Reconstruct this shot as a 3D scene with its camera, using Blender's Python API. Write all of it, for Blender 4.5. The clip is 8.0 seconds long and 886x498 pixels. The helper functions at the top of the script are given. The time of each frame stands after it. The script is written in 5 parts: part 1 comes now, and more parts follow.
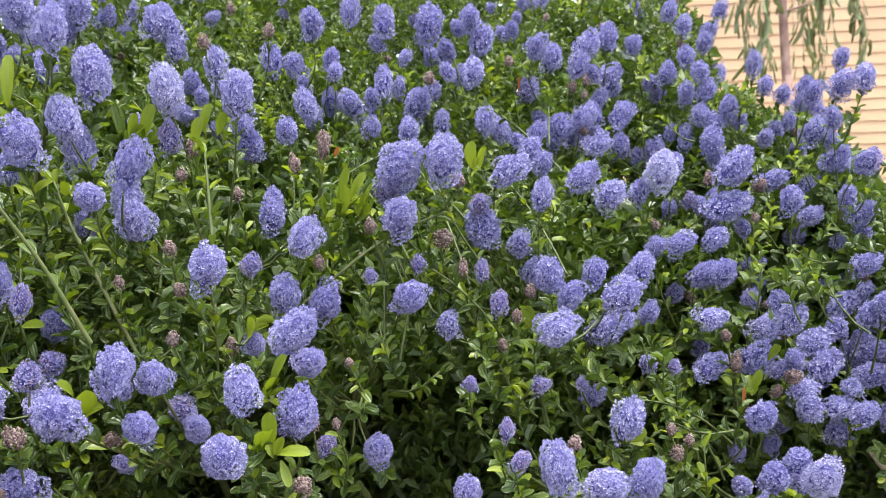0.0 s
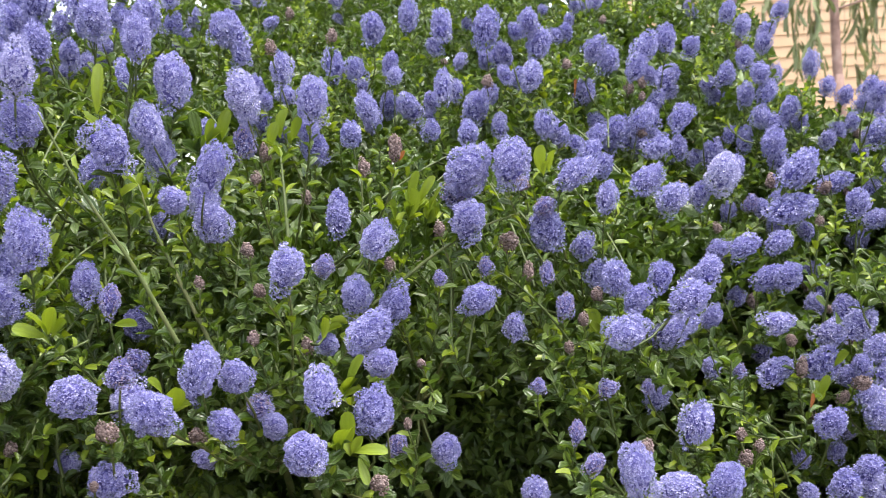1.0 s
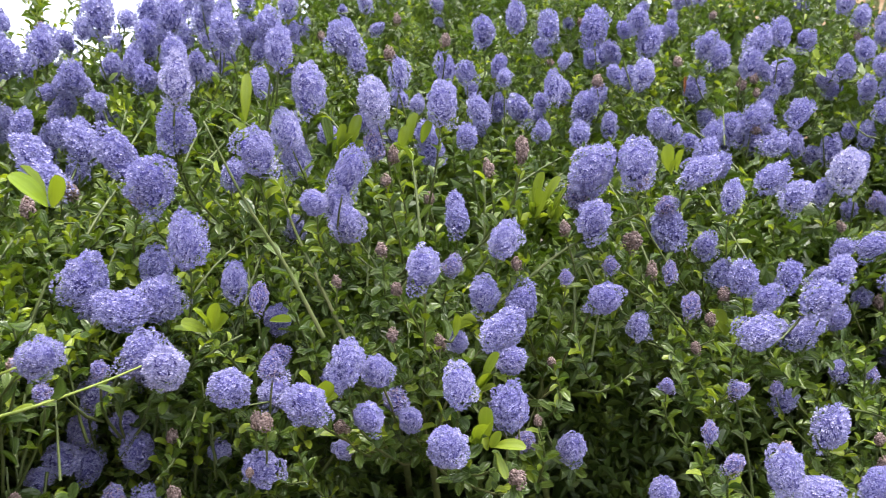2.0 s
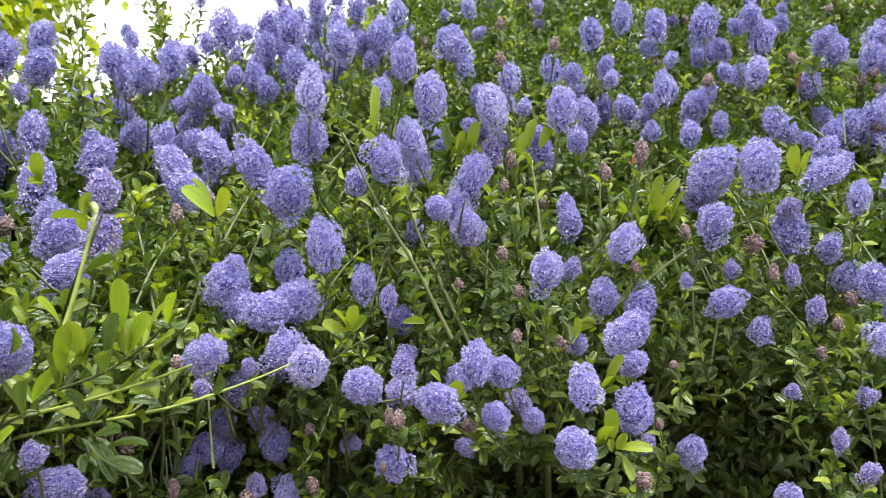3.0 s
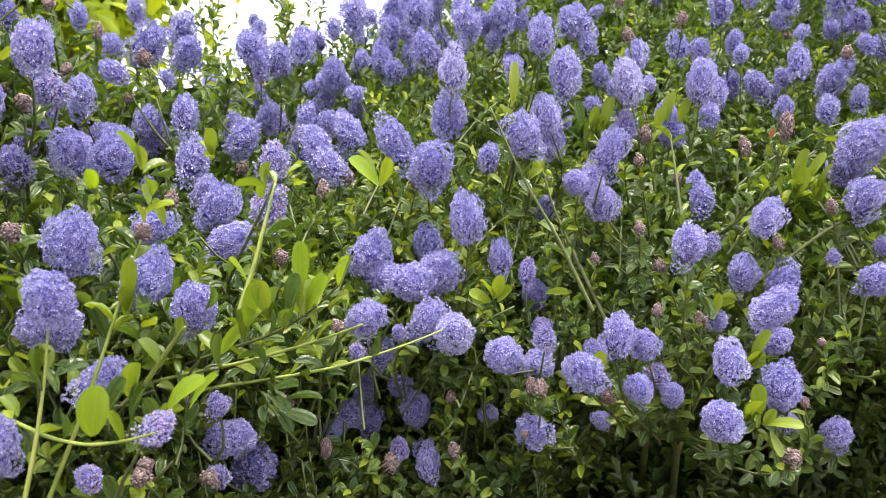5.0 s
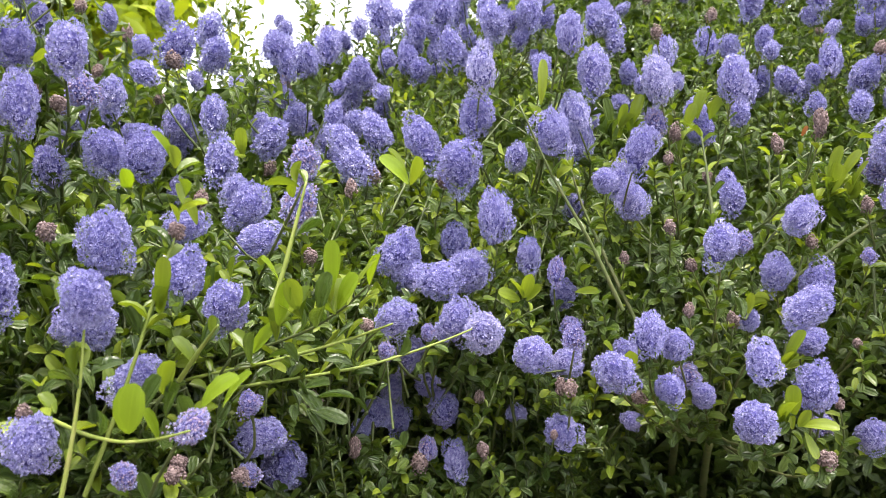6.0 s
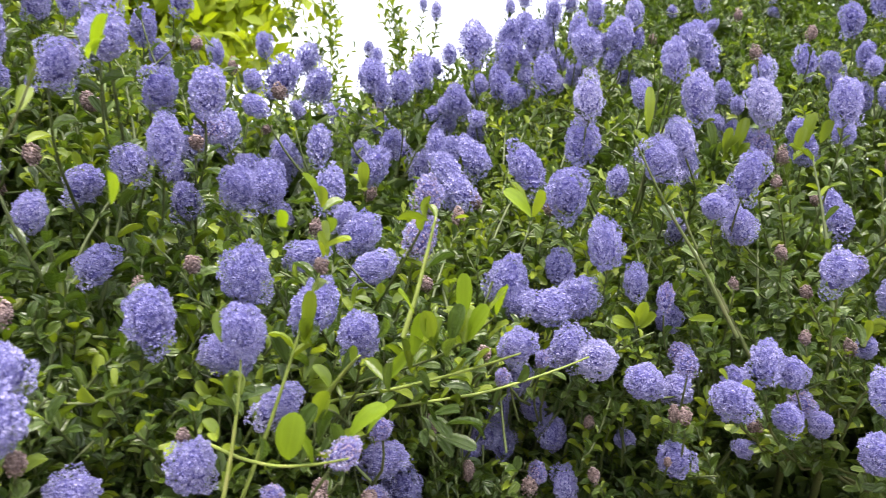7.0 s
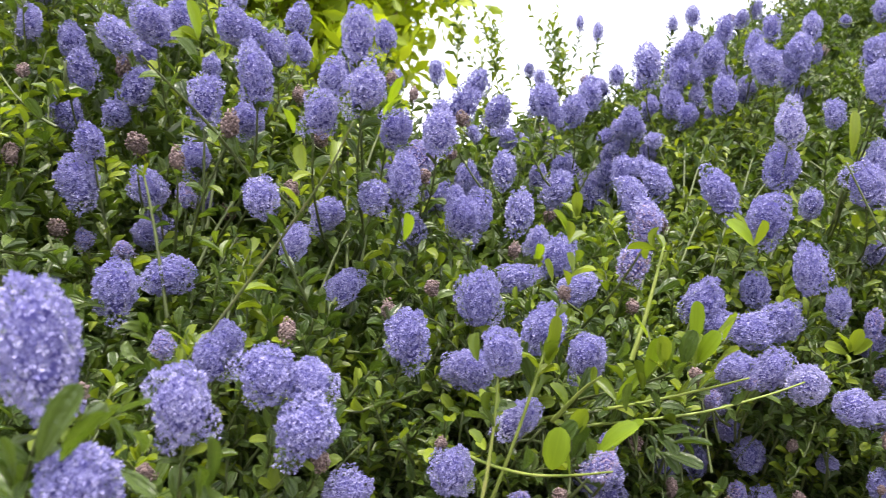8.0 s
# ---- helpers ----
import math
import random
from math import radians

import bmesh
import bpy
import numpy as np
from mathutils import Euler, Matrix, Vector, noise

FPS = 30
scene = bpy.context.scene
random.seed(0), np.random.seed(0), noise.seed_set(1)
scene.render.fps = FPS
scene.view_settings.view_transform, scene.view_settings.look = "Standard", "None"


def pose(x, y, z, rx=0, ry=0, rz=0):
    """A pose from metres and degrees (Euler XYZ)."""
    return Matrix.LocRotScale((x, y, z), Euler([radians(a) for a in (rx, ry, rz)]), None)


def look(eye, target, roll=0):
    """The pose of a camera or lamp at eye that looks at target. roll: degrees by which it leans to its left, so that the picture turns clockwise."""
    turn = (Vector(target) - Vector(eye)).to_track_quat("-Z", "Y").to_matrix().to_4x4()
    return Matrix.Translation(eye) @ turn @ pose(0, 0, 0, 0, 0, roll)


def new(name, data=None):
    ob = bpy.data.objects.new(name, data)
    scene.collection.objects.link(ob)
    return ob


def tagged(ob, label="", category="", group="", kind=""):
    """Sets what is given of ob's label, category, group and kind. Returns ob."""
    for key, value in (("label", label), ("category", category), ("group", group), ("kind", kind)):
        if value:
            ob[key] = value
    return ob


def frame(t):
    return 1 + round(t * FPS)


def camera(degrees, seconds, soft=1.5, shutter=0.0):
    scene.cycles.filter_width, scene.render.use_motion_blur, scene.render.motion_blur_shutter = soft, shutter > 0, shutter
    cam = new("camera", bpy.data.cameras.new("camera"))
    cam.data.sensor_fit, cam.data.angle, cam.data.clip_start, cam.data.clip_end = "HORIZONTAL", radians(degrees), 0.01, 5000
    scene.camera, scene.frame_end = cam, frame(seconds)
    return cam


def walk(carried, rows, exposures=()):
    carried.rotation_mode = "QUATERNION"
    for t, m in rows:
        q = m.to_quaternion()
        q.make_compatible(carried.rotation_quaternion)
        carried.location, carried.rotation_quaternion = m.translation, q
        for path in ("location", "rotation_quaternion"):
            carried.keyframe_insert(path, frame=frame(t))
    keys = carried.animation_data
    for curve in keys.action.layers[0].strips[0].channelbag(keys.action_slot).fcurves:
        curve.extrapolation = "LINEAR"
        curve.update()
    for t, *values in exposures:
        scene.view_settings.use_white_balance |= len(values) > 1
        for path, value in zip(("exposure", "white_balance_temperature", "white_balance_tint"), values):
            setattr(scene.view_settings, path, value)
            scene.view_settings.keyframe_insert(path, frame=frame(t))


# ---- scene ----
cam = camera(59.9, 8.0, soft=0.5, shutter=0.2)
cam.data.dof.use_dof, cam.data.dof.focus_distance, cam.data.dof.aperture_fstop = True, 0.85, 11.0
PATH = [
    (0, (0.0, 0.0, 1.45), (-0.151, 1.992, 1.363), -1.2),
    (0.5, (-0.009, 0.003, 1.447), (-0.193, 1.992, 1.361), -1.1),
    (1, (-0.037, -0.014, 1.453), (-0.287, 1.968, 1.371), -1.1),
    (1.5, (-0.065, -0.027, 1.455), (-0.409, 1.941, 1.376), -1.2),
    (1.7, (-0.076, -0.032, 1.452), (-0.462, 1.929, 1.374), -1.3),
    (2.8, (-0.122, -0.071, 1.462), (-0.756, 1.824, 1.39), -1.6),
    (3, (-0.127, -0.077, 1.462), (-0.795, 1.807, 1.389), -1.7),
    (3.5, (-0.15, -0.097, 1.453), (-0.904, 1.754, 1.375), -1.6),
    (4, (-0.159, -0.111, 1.451), (-0.979, 1.711, 1.369), -1.7),
    (4.5, (-0.164, -0.113, 1.449), (-1.031, 1.687, 1.358), -1.7),
    (6, (-0.176, -0.114, 1.447), (-1.123, 1.645, 1.349), -1.8),
    (6.5, (-0.182, -0.12, 1.449), (-1.188, 1.607, 1.369), -2.0),
    (7, (-0.207, -0.155, 1.464), (-1.307, 1.515, 1.41), -2.2),
    (7.5, (-0.23, -0.217, 1.479), (-1.454, 1.365, 1.454), -2.2),
    (8, (-0.246, -0.257, 1.484), (-1.602, 1.213, 1.47), -2.1),
]
EXPOSURES = [(0, 2.02, 6520, 9.5), (1.7, 2.03, 6560, 11.0), (3.5, 2.08, 6680, 13.8), (6, 2.14, 6720, 14.8), (7, 2.06, 6700, 14.8), (8, 1.91, 6680, 15.5)]
walk(cam, [(t, look(eye, target, roll)) for t, eye, target, roll in PATH], EXPOSURES)

# ---- light: a bright overcast sky with a veiled sun ----
world = bpy.data.worlds.new("overcast_sky")
scene.world = world
world.use_nodes = True
wn, wl = world.node_tree.nodes, world.node_tree.links
sky = wn.new("ShaderNodeTexSky")
sky.sky_type, sky.sun_disc = "NISHITA", False
sky.sun_elevation, sky.sun_rotation = radians(77.3), radians(124)
sky.air_density, sky.dust_density, sky.ozone_density = 1.0, 2.0, 1.0
pale = wn.new("ShaderNodeHueSaturation")
pale.inputs["Saturation"].default_value = 0.35
wl.new(sky.outputs["Color"], pale.inputs["Color"])
wl.new(pale.outputs["Color"], wn["Background"].inputs["Color"])
wn["Background"].inputs["Strength"].default_value = 0.15
sun = new("sun", bpy.data.lights.new("sun", "SUN"))
sun.data.energy, sun.data.angle, sun.data.color = 1.7, radians(28), (1.0, 0.96, 0.9)
sun.matrix_world = look((1.5, -1.0, 8.0), (0, 0, 0))


# ---- materials ----
def material(name, rough=0.6, metal=0.0):
    m = bpy.data.materials.new(name)
    m.use_nodes = True
    b = m.node_tree.nodes["Principled BSDF"]
    b.inputs["Roughness"].default_value, b.inputs["Metallic"].default_value = rough, metal
    return m, m.node_tree.nodes, m.node_tree.links, b


def ramp(nodes, stops):
    r = nodes.new("ShaderNodeValToRGB")
    while len(r.color_ramp.elements) < len(stops):
        r.color_ramp.elements.new(0.5)
    for e, (at, c) in zip(r.color_ramp.elements, stops):
        e.position, e.color = at, (*c, 1)
    return r


def thin_material(name, stops, through_share, rough, tint=(1, 1, 1), spec=0.5, veins=0.0, wander=9.0, spread=0.72):
    """Petals and leaves: a glossy skin over a thin sheet that lets light through, each island with its own shade."""
    m, n, l, b = material(name, rough)
    geo, obj = n.new("ShaderNodeNewGeometry"), n.new("ShaderNodeObjectInfo")
    add = n.new("ShaderNodeMath")
    add.operation = "MULTIPLY_ADD"
    add.inputs[1].default_value, add.inputs[2].default_value = spread, (0.72 - spread) * 0.4
    l.new(geo.outputs["Random Per Island"], add.inputs[0])
    tc, noi = n.new("ShaderNodeTexCoord"), n.new("ShaderNodeTexNoise")
    noi.inputs["Scale"].default_value = wander
    l.new(geo.outputs["Position"], noi.inputs["Vector"])
    both = n.new("ShaderNodeMath")
    both.operation = "MULTIPLY_ADD"
    both.inputs[1].default_value = 0.34
    l.new(noi.outputs["Fac"], both.inputs[0])
    l.new(add.outputs[0], both.inputs[2])
    some = n.new("ShaderNodeMath")
    some.operation = "MULTIPLY_ADD"
    some.inputs[1].default_value, some.inputs[2].default_value = 0.16, -0.08
    l.new(obj.outputs["Random"], some.inputs[0])
    total = n.new("ShaderNodeMath")
    l.new(both.outputs[0], total.inputs[0])
    l.new(some.outputs[0], total.inputs[1])
    r = ramp(n, stops)
    l.new(total.outputs[0], r.inputs["Fac"])
    colour = r.outputs["Color"]
    if veins:
        # A pale midrib, two side veins and faint cross veins along the leaf.
        sep = n.new("ShaderNodeSeparateXYZ")
        l.new(tc.outputs["UV"], sep.inputs["Vector"])
        cen = n.new("ShaderNodeMath")
        cen.operation = "PINGPONG"
        cen.inputs[1].default_value = 1 / 6
        l.new(sep.outputs["X"], cen.inputs[0])
        line = n.new("ShaderNodeMapRange")
        line.inputs["From Min"].default_value, line.inputs["From Max"].default_value = 0.13, 0.166
        l.new(cen.outputs[0], line.inputs["Value"])
        mix = n.new("ShaderNodeMixRGB")
        mix.blend_type = "MULTIPLY"
        mix.inputs["Color2"].default_value = (1 + 0.4 * veins, 1 + 0.35 * veins, 1 + 0.4 * veins, 1)
        l.new(line.outputs[0], mix.inputs["Fac"])
        l.new(colour, mix.inputs["Color1"])
        colour = mix.outputs["Color"]
        crinkle = n.new("ShaderNodeTexNoise")
        crinkle.inputs["Scale"].default_value, crinkle.inputs["Detail"].default_value = 260.0, 2.0
        l.new(geo.outputs["Position"], crinkle.inputs["Vector"])
        rise = n.new("ShaderNodeMath")
        rise.operation = "MULTIPLY_ADD"
        rise.inputs[1].default_value = 3.2
        l.new(cen.outputs[0], rise.inputs[0])
        l.new(crinkle.outputs["Fac"], rise.inputs[2])
        bump = n.new("ShaderNodeBump")
        bump.inputs["Strength"].default_value, bump.inputs["Distance"].default_value = 0.65 * veins, 0.0024
        l.new(rise.outputs[0], bump.inputs["Height"])
        l.new(bump.outputs["Normal"], b.inputs["Normal"])
    l.new(colour, b.inputs["Base Color"])
    b.inputs["Specular IOR Level"].default_value = spec
    t = n.new("ShaderNodeBsdfTranslucent")
    warm = n.new("ShaderNodeMixRGB")
    warm.blend_type, warm.inputs["Fac"].default_value = "MULTIPLY", 1.0
    warm.inputs["Color2"].default_value = (*tint, 1)
    l.new(colour, warm.inputs["Color1"])
    l.new(warm.outputs["Color"], t.inputs["Color"])
    mx = n.new("ShaderNodeMixShader")
    mx.inputs["Fac"].default_value = through_share
    l.new(b.outputs["BSDF"], mx.inputs[1])
    l.new(t.outputs["BSDF"], mx.inputs[2])
    l.new(mx.outputs["Shader"], n["Material Output"].inputs["Surface"])
    return m


def plain_material(name, stops, rough, scale, bump=0.3, detail=6.0, depth=0.002):
    m, n, l, b = material(name, rough)
    geo, obj, noi = n.new("ShaderNodeNewGeometry"), n.new("ShaderNodeObjectInfo"), n.new("ShaderNodeTexNoise")
    noi.inputs["Scale"].default_value, noi.inputs["Detail"].default_value = scale, detail
    l.new(geo.outputs["Position"], noi.inputs["Vector"])
    mixed = n.new("ShaderNodeMath")
    mixed.operation = "MULTIPLY_ADD"
    mixed.inputs[1].default_value, mixed.inputs[2].default_value = 0.3, -0.15
    l.new(obj.outputs["Random"], mixed.inputs[0])
    total = n.new("ShaderNodeMath")
    l.new(noi.outputs["Fac"], total.inputs[0])
    l.new(mixed.outputs[0], total.inputs[1])
    r = ramp(n, stops)
    l.new(total.outputs[0], r.inputs["Fac"])
    l.new(r.outputs["Color"], b.inputs["Base Color"])
    bp = n.new("ShaderNodeBump")
    bp.inputs["Strength"].default_value, bp.inputs["Distance"].default_value = bump, depth
    l.new(noi.outputs["Fac"], bp.inputs["Height"])
    l.new(bp.outputs["Normal"], b.inputs["Normal"])
    return m


PETAL = thin_material("blue_petal", [(0.0, (0.138, 0.134, 0.345)), (0.36, (0.26, 0.252, 0.495)), (0.72, (0.39, 0.378, 0.63)), (1.0, (0.62, 0.61, 0.81))], 0.2, 0.6, (0.97, 0.95, 1.0), 0.2)
PALE = thin_material("pale_petal", [(0.0, (0.22, 0.21, 0.42)), (0.36, (0.37, 0.36, 0.58)), (0.72, (0.5, 0.49, 0.7)), (1.0, (0.69, 0.68, 0.83))], 0.22, 0.6, (0.97, 0.95, 1.0), 0.2)
FADED = thin_material("faded_petal", [(0.0, (0.14, 0.13, 0.3)), (0.4, (0.26, 0.23, 0.42)), (0.7, (0.36, 0.28, 0.4)), (1.0, (0.47, 0.37, 0.43))], 0.2, 0.65, (1, 0.95, 0.95), 0.2)
BUD = thin_material("bud_scale", [(0.0, (0.085, 0.06, 0.06)), (0.5, (0.19, 0.135, 0.13)), (1.0, (0.4, 0.3, 0.28))], 0.1, 0.65, (1, 0.8, 0.7), 0.25)
# Stalk core, coloured darker than the petals to paint in shade between florets.
CORE = thin_material("stalks_and_gap_shade", [(0.0, (0.07, 0.065, 0.22)), (1.0, (0.13, 0.12, 0.34))], 0.15, 0.7, spec=0.1)
LEAF = thin_material("mature_leaf", [(0.0, (0.026, 0.05, 0.011)), (0.5, (0.061, 0.101, 0.021)), (0.85, (0.115, 0.166, 0.034)), (1.0, (0.185, 0.232, 0.05))], 0.32, 0.3, (1.5, 1.6, 0.45), 0.55, 1.0, 5.0, 0.62)
YOUNG = thin_material("young_leaf", [(0.0, (0.07, 0.125, 0.014)), (0.5, (0.163, 0.225, 0.023)), (1.0, (0.295, 0.365, 0.04))], 0.4, 0.34, (1.3, 1.3, 0.42), 0.45, 0.35, 6.0, 0.62)
FRESH = thin_material("fresh_leaf", [(0.0, (0.12, 0.2, 0.016)), (0.5, (0.2, 0.3, 0.022)), (1.0, (0.33, 0.45, 0.038))], 0.45, 0.32, (1.3, 1.27, 0.38), 0.45, 0.3, 6.0, 0.72)
WITHERED = thin_material("withered_leaf", [(0.0, (0.2, 0.06, 0.02)), (1.0, (0.42, 0.17, 0.05))], 0.3, 0.6, (1.2, 0.9, 0.6))
TWIG = plain_material("twig_bark", [(0.25, (0.05, 0.068, 0.017)), (0.55, (0.09, 0.115, 0.03)), (0.8, (0.145, 0.145, 0.055))], 0.6, 60.0)
STEM = plain_material("green_stem", [(0.25, (0.14, 0.19, 0.03)), (0.55, (0.24, 0.3, 0.055)), (0.8, (0.32, 0.32, 0.1))], 0.55, 60.0)
SOIL = plain_material("leaf_litter", [(0.25, (0.025, 0.019, 0.012)), (0.5, (0.05, 0.038, 0.024)), (0.75, (0.09, 0.068, 0.044))], 0.95, 14.0, 0.9, 10.0, 0.02)
PAINT = plain_material("peach_paint", [(0.2, (0.62, 0.4, 0.235)), (0.6, (0.68, 0.45, 0.27)), (0.9, (0.72, 0.49, 0.3))], 0.6, 3.0, 0.15)
BARK = plain_material("smooth_bark", [(0.2, (0.2, 0.12, 0.1)), (0.5, (0.36, 0.23, 0.19)), (0.8, (0.52, 0.4, 0.35))], 0.8, 9.0, 0.5, 8.0, 0.01)
GUM = thin_material("drooping_leaf", [(0.0, (0.11, 0.145, 0.06)), (0.5, (0.185, 0.22, 0.1)), (1.0, (0.29, 0.32, 0.17))], 0.3, 0.5, (1.25, 1.2, 0.7))
LIME = thin_material("lime_leaf", [(0.0, (0.19, 0.27, 0.015)), (0.5, (0.33, 0.43, 0.02)), (1.0, (0.46, 0.55, 0.04))], 0.5, 0.5, (1.3, 1.25, 0.35))
ROOF = plain_material("roof_tile", [(0.3, (0.1, 0.06, 0.05)), (0.7, (0.17, 0.1, 0.08))], 0.8, 8.0)


# ---- helpers of this scene ----
def mesh_of(name, verts, faces, *mats, slots=None, uv=None, smooth=False):
    me = bpy.data.meshes.new(name)
    me.from_pydata(verts if isinstance(verts, list) else verts.tolist(), [], faces if isinstance(faces, list) else faces.tolist())
    for m in mats:
        me.materials.append(m)
    if slots is not None:
        me.polygons.foreach_set("material_index", np.asarray(slots, np.int32))
    if uv is not None:
        me.uv_layers.new(name="UVMap").data.foreach_set("uv", np.asarray(uv, np.float32).ravel())
    if smooth:
        me.polygons.foreach_set("use_smooth", np.ones(len(me.polygons), bool))
    me.update()
    return me


def child(name, mesh, parent, m=None, label="", kind=""):
    ob = new(name, mesh)
    ob.parent = parent
    if m is not None:
        ob.matrix_basis = m
    return tagged(ob, label, kind=kind)


def unit(v):
    return v / (np.linalg.norm(v, axis=-1, keepdims=True) + 1e-9)


def curve_points(a, b, bend, count):
    """Points from a to b along an arc that sags or rises by the vector bend."""
    s = np.linspace(0, 1, count)[:, None]
    return a + (b - a) * s + bend * (4 * s * (1 - s))


def tube(points, radii, sides=6):
    """Vertices and faces of a tapering stem."""
    points = np.asarray(points, float)
    way = unit(np.gradient(points, axis=0))
    side = unit(np.cross(way, (0.31, 0.17, 0.93)))
    over = np.cross(way, side)
    turn = np.arange(sides) * 2 * np.pi / sides
    rings = points[:, None] + np.asarray(radii)[:, None, None] * (np.cos(turn)[None, :, None] * side[:, None] + np.sin(turn)[None, :, None] * over[:, None])
    faces = [(i * sides + j, i * sides + (j + 1) % sides, (i + 1) * sides + (j + 1) % sides, (i + 1) * sides + j) for i in range(len(points) - 1) for j in range(sides)]
    faces.append(tuple(range((len(points) - 1) * sides, len(points) * sides)))
    return rings.reshape(-1, 3), faces


def joined(tubes):
    verts, faces, at = [], [], 0
    for v, f in tubes:
        verts.append(v)
        faces += [tuple(i + at for i in one) for one in f]
        at += len(v)
    return np.concatenate(verts), faces


# Leaf outline: obovate, folded along the midrib, tip curling down. Rows along, columns across.
FINE = (np.array([0.0, 0.16, 0.42, 0.7, 0.92, 1.0]), np.array([0.05, 0.24, 0.43, 0.5, 0.4, 0.19]))
MIDDLE = (np.array([0.0, 0.35, 0.8, 1.0]), np.array([0.07, 0.42, 0.48, 0.2]))
INNER = "rhomb"
COARSE = (np.array([0.0, 0.6, 1.0]), np.array([0.1, 0.52, 0.2]))


def leaf_shape(outline, fold=0.22, curl=0.18, narrow=1.0):
    if outline is INNER:
        v = np.array([(0, 0, 0), (-0.5, 0.6, 0.5), (0, 1, 0), (0.5, 0.6, 0.5)], float)
        f = np.array([(0, 2, 1), (0, 3, 2)])
        return v, f, np.array([(0.5 + v[i][0], v[i][1]) for one in f for i in one])
    v = []
    for s, h in zip(outline[0], outline[1] * narrow):
        for c in (-1, 0, 1):
            v.append((c * h, s, abs(c) * h * fold - curl * s * s))
    f = [(r * 3 + c, r * 3 + c + 1, r * 3 + c + 4, r * 3 + c + 3) for r in range(len(outline[0]) - 1) for c in range(2)]
    uv = [(0.5 + 0.5 * (i % 3 - 1), outline[0][i // 3]) for one in f for i in one]
    return np.array(v), np.array(f), np.array(uv)


def leaves_mesh(name, rows, mats, outline=FINE, narrow=1.0):
    """One mesh of many leaves; rows: place, way, face normal, length, width ratio, fold, curl, slot."""
    base, faces, uv = leaf_shape(outline, 1.0, 1.0, narrow)
    place, way, up = (np.array([r[i] for r in rows], float) for i in range(3))
    size, ratio, fold, curl = (np.array([r[i] for r in rows], float)[:, None] for i in (3, 4, 5, 6))
    slot = np.array([r[7] for r in rows])
    way = unit(way)
    side = unit(np.cross(way, up))
    up = np.cross(side, way)
    z = np.abs(base[None, :, 0]) * fold - curl * base[None, :, 1] ** 2
    v = place[:, None] + size[:, :, None] * ((base[None, :, 0] * ratio)[..., None] * side[:, None] + base[None, :, 1:2] * way[:, None] + z[..., None] * up[:, None])
    f = faces[None] + (np.arange(len(rows)) * len(base))[:, None, None]
    return mesh_of(name, v.reshape(-1, 3), f.reshape(-1, faces.shape[1]), *mats, slots=np.repeat(slot, len(faces)), uv=np.tile(uv, (len(rows), 1)), smooth=True)


rng = np.random.RandomState(11)


